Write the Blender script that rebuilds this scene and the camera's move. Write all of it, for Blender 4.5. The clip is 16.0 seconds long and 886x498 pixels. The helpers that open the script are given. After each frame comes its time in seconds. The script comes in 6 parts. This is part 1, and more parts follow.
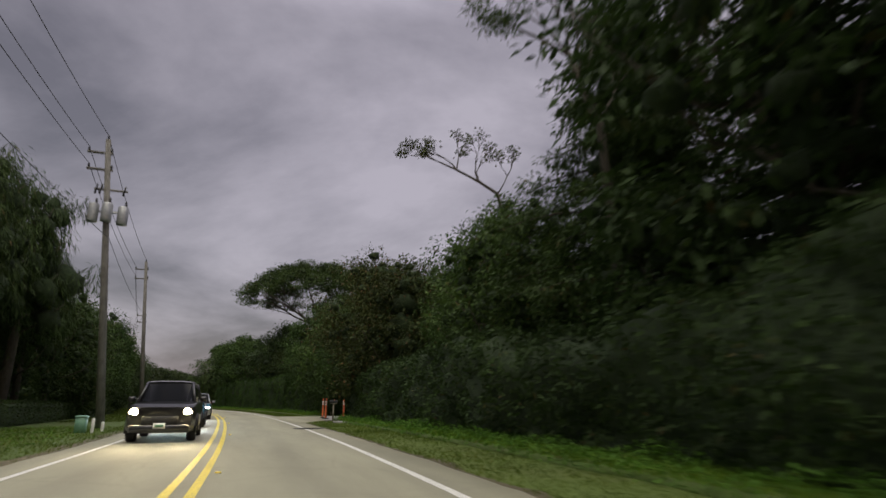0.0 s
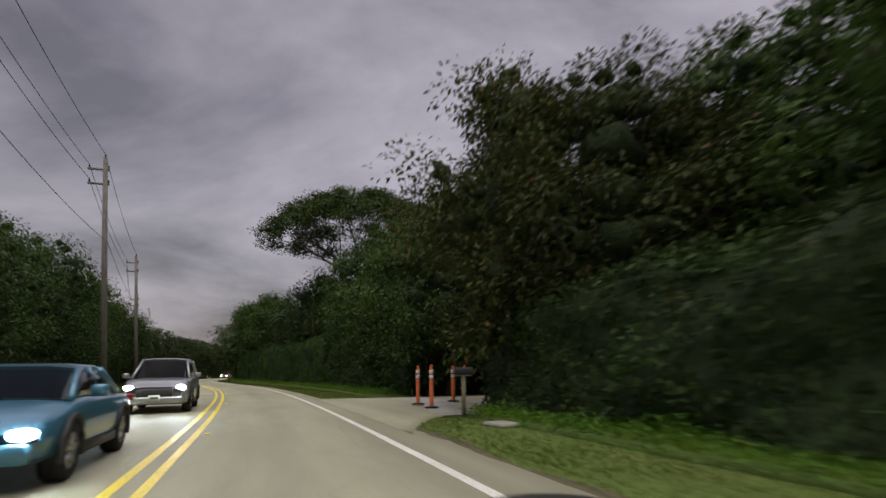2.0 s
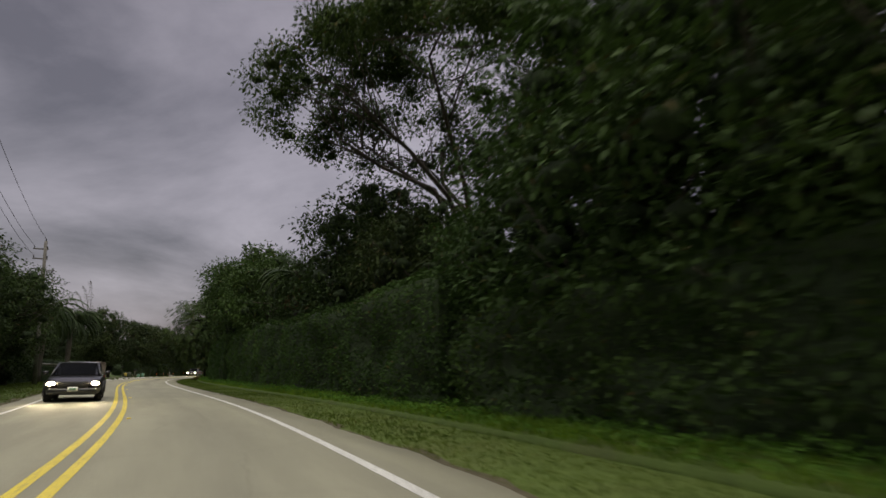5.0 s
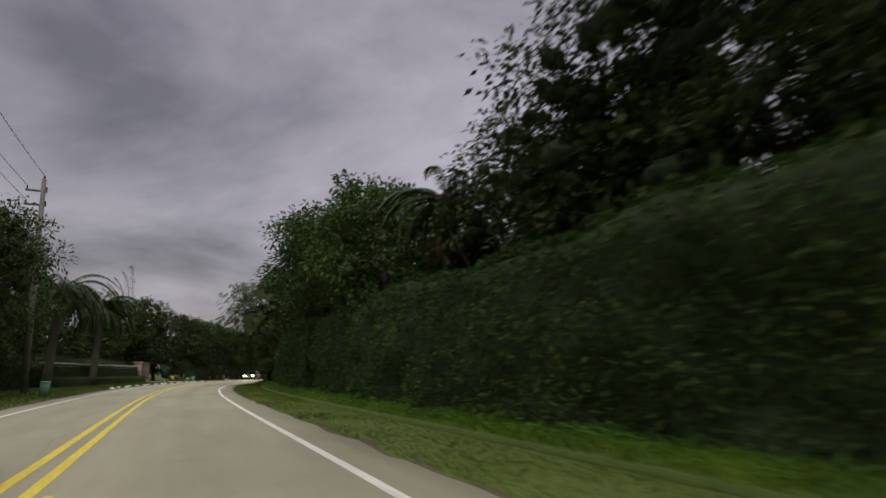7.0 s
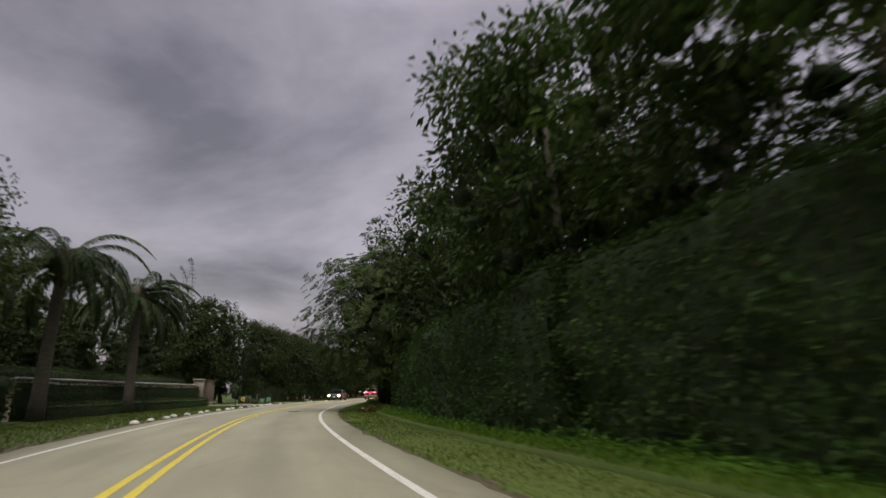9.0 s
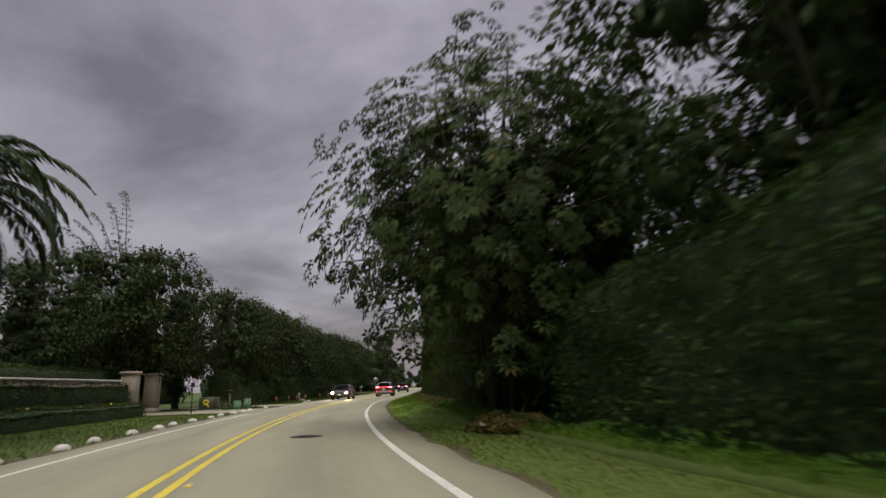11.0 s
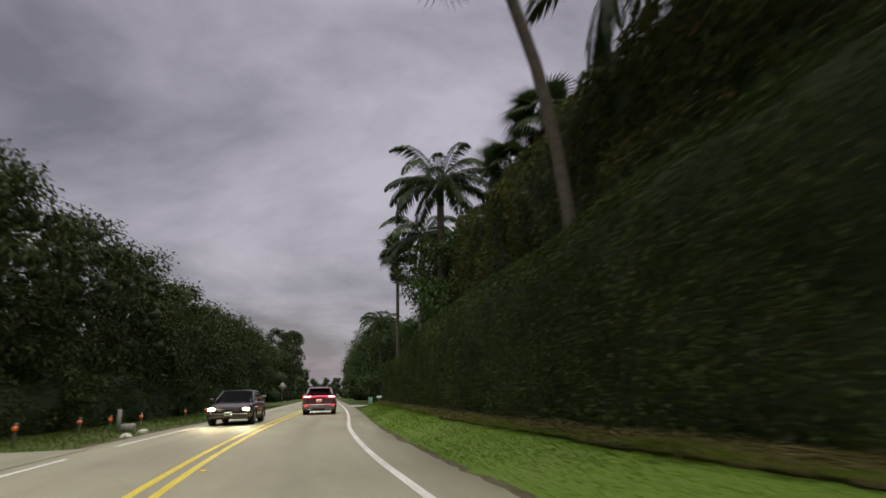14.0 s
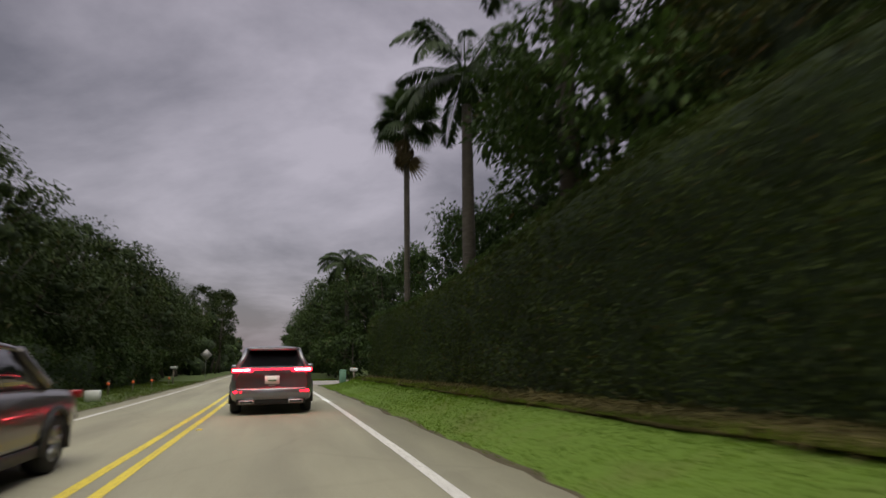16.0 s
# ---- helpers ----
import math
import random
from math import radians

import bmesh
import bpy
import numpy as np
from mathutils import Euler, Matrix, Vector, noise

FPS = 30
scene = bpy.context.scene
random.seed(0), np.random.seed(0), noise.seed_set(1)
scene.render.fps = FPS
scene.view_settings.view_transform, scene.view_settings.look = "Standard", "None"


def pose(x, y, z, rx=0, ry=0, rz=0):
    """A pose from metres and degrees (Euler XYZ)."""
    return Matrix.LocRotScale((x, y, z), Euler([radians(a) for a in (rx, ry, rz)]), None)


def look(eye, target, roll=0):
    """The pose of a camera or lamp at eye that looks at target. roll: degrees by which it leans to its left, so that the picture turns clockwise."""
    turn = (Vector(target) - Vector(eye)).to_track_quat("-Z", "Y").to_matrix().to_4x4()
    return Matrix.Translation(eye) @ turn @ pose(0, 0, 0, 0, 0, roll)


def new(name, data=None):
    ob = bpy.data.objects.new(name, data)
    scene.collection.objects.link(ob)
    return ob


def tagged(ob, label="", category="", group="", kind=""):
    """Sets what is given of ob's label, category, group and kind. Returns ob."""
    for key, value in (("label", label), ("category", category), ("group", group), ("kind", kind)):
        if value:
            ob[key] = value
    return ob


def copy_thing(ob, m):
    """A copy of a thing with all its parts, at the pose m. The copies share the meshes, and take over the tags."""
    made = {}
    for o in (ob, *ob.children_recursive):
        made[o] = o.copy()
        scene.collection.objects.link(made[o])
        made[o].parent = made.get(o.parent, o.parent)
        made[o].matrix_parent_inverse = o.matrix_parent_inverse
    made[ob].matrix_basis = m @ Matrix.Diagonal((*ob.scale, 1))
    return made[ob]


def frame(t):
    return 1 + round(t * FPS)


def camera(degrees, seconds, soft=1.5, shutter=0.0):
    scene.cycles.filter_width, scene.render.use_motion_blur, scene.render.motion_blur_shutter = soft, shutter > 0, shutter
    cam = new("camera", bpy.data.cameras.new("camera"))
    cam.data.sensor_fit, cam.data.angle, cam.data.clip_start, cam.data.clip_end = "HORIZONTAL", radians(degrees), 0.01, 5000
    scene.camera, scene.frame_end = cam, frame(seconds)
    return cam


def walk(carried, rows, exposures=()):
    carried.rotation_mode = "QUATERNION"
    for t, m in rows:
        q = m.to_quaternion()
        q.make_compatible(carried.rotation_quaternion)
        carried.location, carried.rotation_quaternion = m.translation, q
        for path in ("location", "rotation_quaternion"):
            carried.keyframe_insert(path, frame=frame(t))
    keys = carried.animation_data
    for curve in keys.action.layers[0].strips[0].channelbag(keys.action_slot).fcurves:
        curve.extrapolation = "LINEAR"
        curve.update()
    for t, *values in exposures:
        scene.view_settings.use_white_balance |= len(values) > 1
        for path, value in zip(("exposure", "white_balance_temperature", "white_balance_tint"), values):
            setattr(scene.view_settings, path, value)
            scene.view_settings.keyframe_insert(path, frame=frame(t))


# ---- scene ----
cam = camera(76.5, 16.0, soft=1.5, shutter=0.5)
PATH = [
    (0.0, pose(0.94, 0.02, 1.16, 105.15, 0.09, -15.44)),
    (0.5, pose(0.87, 5.53, 1.16, 104.43, 0.32, -14.77)),
    (1.0, pose(0.72, 11.03, 1.16, 103.84, 0.79, -13.82)),
    (1.5, pose(0.48, 16.52, 1.16, 103.12, 0.77, -13.09)),
    (2.0, pose(0.15, 21.99, 1.16, 102.21, 0.81, -12.83)),
    (2.5, pose(-0.28, 27.44, 1.16, 101.81, 0.59, -12.30)),
    (3.0, pose(-0.78, 32.86, 1.16, 101.94, 1.06, -11.51)),
    (3.5, pose(-1.33, 38.25, 1.16, 101.76, 0.74, -13.19)),
    (3.7, pose(-1.56, 40.40, 1.16, 101.82, 0.34, -13.96)),
    (4.0, pose(-1.91, 43.63, 1.16, 101.90, 0.10, -14.46)),
    (4.5, pose(-2.55, 48.99, 1.16, 102.02, 0.04, -14.85)),
    (5.0, pose(-3.24, 54.34, 1.16, 102.12, 0.10, -15.09)),
    (5.5, pose(-4.02, 59.68, 1.16, 102.20, 0.22, -15.23)),
    (5.8, pose(-4.54, 62.89, 1.16, 102.18, 0.29, -15.16)),
    (6.0, pose(-4.91, 65.02, 1.16, 102.05, 0.00, -14.92)),
    (6.5, pose(-5.93, 70.35, 1.16, 102.44, -0.09, -12.67)),
    (7.0, pose(-7.10, 75.67, 1.16, 102.50, -0.19, -10.45)),
    (7.5, pose(-8.37, 80.97, 1.16, 103.05, 0.34, -7.14)),
    (8.0, pose(-9.70, 86.27, 1.16, 103.57, 1.42, -3.49)),
    (8.2, pose(-10.24, 88.40, 1.16, 103.81, 1.54, -2.71)),
    (8.5, pose(-11.05, 91.59, 1.16, 104.01, 0.90, -2.92)),
    (9.0, pose(-12.38, 96.94, 1.16, 104.19, 0.46, -4.03)),
    (9.5, pose(-13.67, 102.33, 1.16, 104.31, 0.51, -5.25)),
    (10.0, pose(-14.90, 107.76, 1.16, 104.35, 1.08, -6.44)),
    (10.3, pose(-15.60, 111.03, 1.16, 104.24, 1.88, -6.83)),
    (10.5, pose(-16.04, 113.21, 1.16, 103.94, 1.93, -6.38)),
    (11.0, pose(-17.05, 118.68, 1.16, 103.55, 1.86, -5.64)),
    (11.5, pose(-17.92, 124.14, 1.16, 103.38, 2.33, -6.96)),
    (12.0, pose(-18.60, 129.61, 1.16, 103.73, 2.31, -8.41)),
    (12.5, pose(-19.10, 135.07, 1.16, 103.94, 2.16, -10.40)),
    (13.0, pose(-19.42, 140.53, 1.16, 104.16, 2.13, -12.95)),
    (13.5, pose(-19.61, 145.99, 1.16, 104.25, 1.39, -14.43)),
    (14.0, pose(-19.68, 151.42, 1.16, 104.33, 1.18, -15.73)),
    (14.5, pose(-19.63, 156.84, 1.16, 104.49, 1.35, -16.97)),
    (15.0, pose(-19.46, 162.25, 1.16, 104.46, 1.64, -18.70)),
    (15.5, pose(-19.17, 167.64, 1.16, 103.33, 1.45, -20.56)),
    (15.7, pose(-19.01, 169.80, 1.16, 102.61, 1.11, -21.09)),
    (16.0, pose(-18.75, 173.03, 1.16, 101.47, 1.03, -22.04)),
]
EXPOSURES = [(0.0, 0.1), (3.1, 0.1), (3.45, -0.35), (3.8, -0.35), (5.6, 0.14), (6.6, 0.18), (7.0, 0.08), (7.5, -0.04), (8.0, 0.16), (10.0, 0.2), (15.0, 0.22), (16.0, 0.08)]
walk(cam, PATH, EXPOSURES)

# the road's heading in degrees, every 20 m from 20 m behind the start
HEADINGS = [-1.5, 1.2, 4.2, 6.1, 9.2, 14.0, 13.8, 10.2, 3.3, -1.3, -5.8, -5.2, -4.6, -4.6, -4.6]

# ---------------------------------------------------------------- world and light
world = bpy.data.worlds.new("overcast_dusk")
scene.world = world
world.use_nodes = True
wn, wl = world.node_tree.nodes, world.node_tree.links
wn.clear()


def wnode(kind, **props):
    n = wn.new(kind)
    for k, v in props.items():
        if k == "operation":
            n.operation = v
        elif k == "blend_type":
            n.blend_type = v
        elif k == "data_type":
            n.data_type = v
    return n


coord = wnode("ShaderNodeTexCoord")
split = wnode("ShaderNodeSeparateXYZ")
wl.new(coord.outputs["Generated"], split.inputs[0])
lift = wnode("ShaderNodeMath", operation="MAXIMUM")
lift.inputs[1].default_value = 0.0
wl.new(split.outputs["Z"], lift.inputs[0])
base = wnode("ShaderNodeMath", operation="ADD")
base.inputs[1].default_value = 0.30
wl.new(lift.outputs[0], base.inputs[0])
flat = []
for axis in ("X", "Y"):
    d = wnode("ShaderNodeMath", operation="DIVIDE")
    wl.new(split.outputs[axis], d.inputs[0])
    wl.new(base.outputs[0], d.inputs[1])
    flat.append(d)
join = wnode("ShaderNodeCombineXYZ")
wl.new(flat[0].outputs[0], join.inputs["X"])
wl.new(flat[1].outputs[0], join.inputs["Y"])
place = wnode("ShaderNodeMapping")
place.inputs["Location"].default_value = (3.1, 0.4, 0)
place.inputs["Rotation"].default_value = (0, 0, radians(24))
place.inputs["Scale"].default_value = (0.85, 1.0, 1)
wl.new(join.outputs[0], place.inputs["Vector"])
cloud = wnode("ShaderNodeTexNoise")
for key, value in (("Scale", 1.25), ("Detail", 8.0), ("Roughness", 0.57), ("Distortion", 0.25)):
    cloud.inputs[key].default_value = value
wl.new(place.outputs[0], cloud.inputs["Vector"])
ramp = wnode("ShaderNodeValToRGB")
ramp.color_ramp.elements[0].position, ramp.color_ramp.elements[0].color = 0.36, (0.152, 0.141, 0.176, 1)
ramp.color_ramp.elements[1].position, ramp.color_ramp.elements[1].color = 0.60, (0.380, 0.350, 0.410, 1)
wl.new(cloud.outputs["Fac"], ramp.inputs["Fac"])
# an overcast sky is brightest overhead
zen = wnode("ShaderNodeMapRange")
for i, v in enumerate((0.60, 1.0, 1.0, 4.0), 1):
    zen.inputs[i].default_value = v
wl.new(lift.outputs[0], zen.inputs[0])
bright = wnode("ShaderNodeMix", data_type="RGBA", blend_type="MULTIPLY")
bright.inputs["Factor"].default_value = 1.0
# the clouds are thicker to the west
west = wnode("ShaderNodeMapRange")
for i, v in enumerate((-0.80, 0.15, 0.72, 1.05), 1):
    west.inputs[i].default_value = v
wl.new(split.outputs["X"], west.inputs[0])
thick = wnode("ShaderNodeMix", data_type="RGBA", blend_type="MULTIPLY")
thick.inputs["Factor"].default_value = 1.0
wl.new(ramp.outputs["Color"], thick.inputs[6])
wl.new(west.outputs[0], thick.inputs[7])
wl.new(thick.outputs[2], bright.inputs[6])
wl.new(zen.outputs[0], bright.inputs[7])
sky = wnode("ShaderNodeTexSky")
sky.sky_type, sky.sun_disc = "NISHITA", False
sky.sun_elevation, sky.sun_rotation = radians(3.0), radians(164)
faint = wnode("ShaderNodeMix", data_type="RGBA", blend_type="ADD")
faint.inputs["Factor"].default_value = 0.02
wl.new(bright.outputs[2], faint.inputs[6])
wl.new(sky.outputs["Color"], faint.inputs[7])
back = wnode("ShaderNodeBackground")
back.inputs["Strength"].default_value = 1.0
wl.new(faint.outputs[2], back.inputs["Color"])
wout = wnode("ShaderNodeOutputWorld")
wl.new(back.outputs[0], wout.inputs["Surface"])

sun = new("sun", bpy.data.lights.new("sun", "SUN"))
sun.data.energy, sun.data.angle, sun.data.color = 1.8, radians(60), (1.0, 0.94, 0.70)
sun.matrix_world = look((0, 0, 44), (5, 18, 0))

# ---------------------------------------------------------------- materials


def material(name, build):
    m = bpy.data.materials.new(name)
    m.use_nodes = True
    nt = m.node_tree
    nt.nodes.clear()
    out = nt.nodes.new("ShaderNodeOutputMaterial")
    shader = build(nt)
    nt.links.new(shader.outputs[0], out.inputs["Surface"])
    return m


def ramp_node(nt, source, stops):
    r = nt.nodes.new("ShaderNodeValToRGB")
    while len(r.color_ramp.elements) < len(stops):
        r.color_ramp.elements.new(0.5)
    for e, (p, c) in zip(r.color_ramp.elements, stops):
        e.position, e.color = p, (*c, 1)
    nt.links.new(source, r.inputs["Fac"])
    return r


def noise_node(nt, scale, detail=4.0, rough=0.55, coords="Object", stretch=None):
    tc = nt.nodes.new("ShaderNodeTexCoord")
    n = nt.nodes.new("ShaderNodeTexNoise")
    n.inputs["Scale"].default_value = scale
    n.inputs["Detail"].default_value = detail
    n.inputs["Roughness"].default_value = rough
    src = tc.outputs[coords]
    if stretch:
        mp = nt.nodes.new("ShaderNodeMapping")
        mp.inputs["Scale"].default_value = stretch
        nt.links.new(src, mp.inputs["Vector"])
        src = mp.outputs[0]
    nt.links.new(src, n.inputs["Vector"])
    return n


def mixc(nt, fac, a, b, blend="MIX"):
    m = nt.nodes.new("ShaderNodeMix")
    m.data_type, m.blend_type = "RGBA", blend
    for sock, v in ((m.inputs["Factor"], fac), (m.inputs[6], a), (m.inputs[7], b)):
        if isinstance(v, (int, float)):
            sock.default_value = v
        elif isinstance(v, tuple):
            sock.default_value = (*v, 1)
        else:
            nt.links.new(v, sock)
    return m.outputs[2]


def principled(nt, color, rough=0.7, metal=0.0, bump=None, bump_strength=0.3, bump_distance=0.02, spec=0.5):
    p = nt.nodes.new("ShaderNodeBsdfPrincipled")
    if isinstance(color, tuple):
        p.inputs["Base Color"].default_value = (*color, 1)
    else:
        nt.links.new(color, p.inputs["Base Color"])
    if isinstance(rough, (int, float)):
        p.inputs["Roughness"].default_value = rough
    else:
        nt.links.new(rough, p.inputs["Roughness"])
    p.inputs["Metallic"].default_value = metal
    p.inputs["Specular IOR Level"].default_value = spec
    if bump is not None:
        b = nt.nodes.new("ShaderNodeBump")
        b.inputs["Strength"].default_value = bump_strength
        b.inputs["Distance"].default_value = bump_distance
        nt.links.new(bump, b.inputs["Height"])
        nt.links.new(b.outputs[0], p.inputs["Normal"])
    return p


def leaf_material(name, dark, light, dead=(0.10, 0.075, 0.03), dead_share=0.03, gloss=0.55):
    dark, light = tuple(0.70 * p + 0.30 * q for p, q in zip(dark, light)), tuple(0.30 * p + 0.70 * q for p, q in zip(dark, light))

    def build(nt):
        geo = nt.nodes.new("ShaderNodeNewGeometry")
        info = nt.nodes.new("ShaderNodeObjectInfo")
        r = ramp_node(nt, geo.outputs["Random Per Island"], [(0.0, dark), (0.75, light), (1.0 - dead_share, light), (1.0, dead)])
        patch = noise_node(nt, 0.55, 3)
        tone = ramp_node(nt, patch.outputs["Fac"], [(0.3, (0.62, 0.66, 0.6)), (0.7, (1.25, 1.2, 1.1))])
        col = mixc(nt, 1.0, r.outputs["Color"], tone.outputs["Color"], "MULTIPLY")
        own = ramp_node(nt, info.outputs["Random"], [(0.0, (0.75, 0.8, 0.75)), (1.0, (1.2, 1.12, 1.0))])
        col = mixc(nt, 1.0, col, own.outputs["Color"], "MULTIPLY")
        p = principled(nt, col, gloss + 0.12, spec=0.22)
        t = nt.nodes.new("ShaderNodeBsdfTranslucent")
        nt.links.new(col, t.inputs["Color"])
        mix = nt.nodes.new("ShaderNodeMixShader")
        mix.inputs[0].default_value = 0.22
        nt.links.new(p.outputs[0], mix.inputs[1])
        nt.links.new(t.outputs[0], mix.inputs[2])
        return mix
    return material(name, build)


def asphalt_build(nt):
    fine = noise_node(nt, 55, 3, 0.7, "UV")
    broad = noise_node(nt, 0.45, 5, 0.6, "UV", (1.6, 0.25, 1))
    tc = nt.nodes.new("ShaderNodeTexCoord")
    sp = nt.nodes.new("ShaderNodeSeparateXYZ")
    nt.links.new(tc.outputs["UV"], sp.inputs[0])
    # wheel tracks: darker, polished bands along each lane
    w = nt.nodes.new("ShaderNodeMath")
    w.operation = "MULTIPLY"
    w.inputs[1].default_value = 2 * math.pi / 1.7
    nt.links.new(sp.outputs["X"], w.inputs[0])
    c = nt.nodes.new("ShaderNodeMath")
    c.operation = "COSINE"
    nt.links.new(w.outputs[0], c.inputs[0])
    track = ramp_node(nt, c.outputs[0], [(0.0, (1.0, 1.0, 1.0)), (1.0, (0.90, 0.90, 0.91))])
    col = ramp_node(nt, fine.outputs["Fac"], [(0.3, (0.238, 0.234, 0.172)), (0.7, (0.358, 0.350, 0.258))])
    tone = ramp_node(nt, broad.outputs["Fac"], [(0.3, (0.80, 0.80, 0.80)), (0.7, (1.12, 1.12, 1.10))])
    k = mixc(nt, 1.0, col.outputs["Color"], tone.outputs["Color"], "MULTIPLY")
    k = mixc(nt, 1.0, k, track.outputs["Color"], "MULTIPLY")
    vor = nt.nodes.new("ShaderNodeTexVoronoi")
    vor.feature = "DISTANCE_TO_EDGE"
    vor.inputs["Scale"].default_value = 0.33
    wob = noise_node(nt, 1.4, 4, 0.6, "UV")
    mx = mixc(nt, 0.25, tc.outputs["UV"], wob.outputs["Color"], "ADD")
    nt.links.new(mx, vor.inputs["Vector"])
    crack = ramp_node(nt, vor.outputs["Distance"], [(0.0, (0.55, 0.55, 0.55)), (0.012, (1, 1, 1))])
    k = mixc(nt, 0.22, k, crack.outputs["Color"], "MULTIPLY")
    return principled(nt, k, 0.78, bump=fine.outputs["Fac"], bump_strength=0.35, bump_distance=0.006, spec=0.4)


def paint_build(color, worn):
    def build(nt):
        n = noise_node(nt, 18, 6, 0.7)
        b = noise_node(nt, 0.7, 3)
        wear = ramp_node(nt, n.outputs["Fac"], [(0.36, worn), (0.50, color)])
        tone = ramp_node(nt, b.outputs["Fac"], [(0.3, (0.86, 0.86, 0.86)), (0.7, (1.05, 1.05, 1.05))])
        return principled(nt, mixc(nt, 1.0, wear.outputs["Color"], tone.outputs["Color"], "MULTIPLY"), 0.6, bump=n.outputs["Fac"], bump_strength=0.2)
    return build


def mown_build(nt):
    a = noise_node(nt, 11, 5, 0.65)
    b = noise_node(nt, 0.5, 4, 0.6)
    g = ramp_node(nt, a.outputs["Fac"], [(0.25, (0.052, 0.090, 0.010)), (0.75, (0.112, 0.158, 0.024))])
    d = ramp_node(nt, a.outputs["Fac"], [(0.3, (0.062, 0.086, 0.016)), (0.7, (0.120, 0.145, 0.030))])
    m = ramp_node(nt, b.outputs["Fac"], [(0.46, (0, 0, 0)), (0.68, (0.9, 0.9, 0.9))])
    return principled(nt, mixc(nt, m.outputs["Color"], g.outputs["Color"], d.outputs["Color"]), 0.9, bump=a.outputs["Fac"], bump_strength=0.8, bump_distance=0.04)


def ground_build(nt):
    a = noise_node(nt, 9, 5, 0.65)
    b = noise_node(nt, 0.35, 4, 0.6)
    g = ramp_node(nt, a.outputs["Fac"], [(0.25, (0.036, 0.064, 0.008)), (0.75, (0.080, 0.126, 0.018))])
    d = ramp_node(nt, a.outputs["Fac"], [(0.3, (0.046, 0.056, 0.016)), (0.7, (0.080, 0.088, 0.028))])
    m = ramp_node(nt, b.outputs["Fac"], [(0.52, (0, 0, 0)), (0.72, (0.8, 0.8, 0.8))])
    return principled(nt, mixc(nt, m.outputs["Color"], g.outputs["Color"], d.outputs["Color"]), 0.9, bump=a.outputs["Fac"], bump_strength=0.8, bump_distance=0.05)


def bank_build(nt):
    a = noise_node(nt, 10, 5, 0.65)
    b = noise_node(nt, 0.6, 4, 0.6)
    g = ramp_node(nt, a.outputs["Fac"], [(0.25, (0.085, 0.155, 0.012)), (0.75, (0.125, 0.215, 0.020))])
    d = ramp_node(nt, a.outputs["Fac"], [(0.3, (0.095, 0.125, 0.020)), (0.7, (0.135, 0.160, 0.035))])
    m = ramp_node(nt, b.outputs["Fac"], [(0.52, (0, 0, 0)), (0.74, (0.8, 0.8, 0.8))])
    return principled(nt, mixc(nt, m.outputs["Color"], g.outputs["Color"], d.outputs["Color"]), 0.9, bump=a.outputs["Fac"], bump_strength=0.35, bump_distance=0.03)


def mottled(c1, c2, scale=6.0, rough=0.8, metal=0.0, bump=0.3, dist=0.01, stretch=None, broad=None):
    def build(nt):
        n = noise_node(nt, scale, 6, 0.62, "Object", stretch)
        r = ramp_node(nt, n.outputs["Fac"], [(0.3, c1), (0.7, c2)])
        b = noise_node(nt, broad or scale * 0.15, 3)
        t = ramp_node(nt, b.outputs["Fac"], [(0.3, (0.78, 0.78, 0.78)), (0.7, (1.12, 1.12, 1.12))])
        return principled(nt, mixc(nt, 1.0, r.outputs["Color"], t.outputs["Color"], "MULTIPLY"), rough, metal, n.outputs["Fac"], bump, dist)
    return build


def glow(color, strength):
    def build(nt):
        e = nt.nodes.new("ShaderNodeEmission")
        e.inputs["Color"].default_value = (*color, 1)
        e.inputs["Strength"].default_value = strength
        return e
    return build


def car_paint_build(color, metal=0.4):
    def build(nt):
        n = noise_node(nt, 3.0, 4)
        r = ramp_node(nt, n.outputs["Fac"], [(0.3, tuple(c * 0.9 for c in color)), (0.7, color)])
        p = principled(nt, r.outputs["Color"], 0.28, metal)
        p.inputs["Coat Weight"].default_value = 0.6
        return p
    return build


ASPHALT = material("worn_asphalt", asphalt_build)
YELLOW = material("yellow_road_paint", paint_build((0.74, 0.60, 0.05), (0.30, 0.24, 0.10)))
WHITE_LINE = material("white_road_paint", paint_build((0.74, 0.74, 0.70), (0.32, 0.32, 0.30)))
GROUND = material("rough_lawn", ground_build)
MOWN = material("mown_verge_turf", mown_build)
BANK_TURF = material("bright_bank_turf", bank_build)
CONCRETE = material("pale_concrete", mottled((0.24, 0.235, 0.22), (0.36, 0.35, 0.33), 8, 0.85, broad=0.5))
SAND = material("sandy_verge", mottled((0.055, 0.048, 0.026), (0.125, 0.108, 0.060), 7, 0.95, bump=0.6))
LEDGE = material("straw_covered_earth", mottled((0.060, 0.053, 0.018), (0.165, 0.138, 0.046), 11, 0.95, bump=0.8, dist=0.03))
LEAF_DARK = leaf_material("dark_green_leaves", (0.018, 0.036, 0.011), (0.058, 0.100, 0.028))
LEAF_MID = leaf_material("green_leaves", (0.024, 0.050, 0.013), (0.070, 0.128, 0.032))
LEAF_HEDGE = leaf_material("clipped_hedge_leaves", (0.020, 0.046, 0.011), (0.066, 0.128, 0.030))
LEAF_CLIPPED = leaf_material("clipped_olive_hedge_leaves", (0.026, 0.044, 0.010), (0.078, 0.112, 0.025), (0.11, 0.08, 0.03), 0.05)
LEAF_OLIVE = leaf_material("olive_leaves", (0.028, 0.044, 0.012), (0.086, 0.106, 0.030), (0.13, 0.075, 0.032), 0.08)
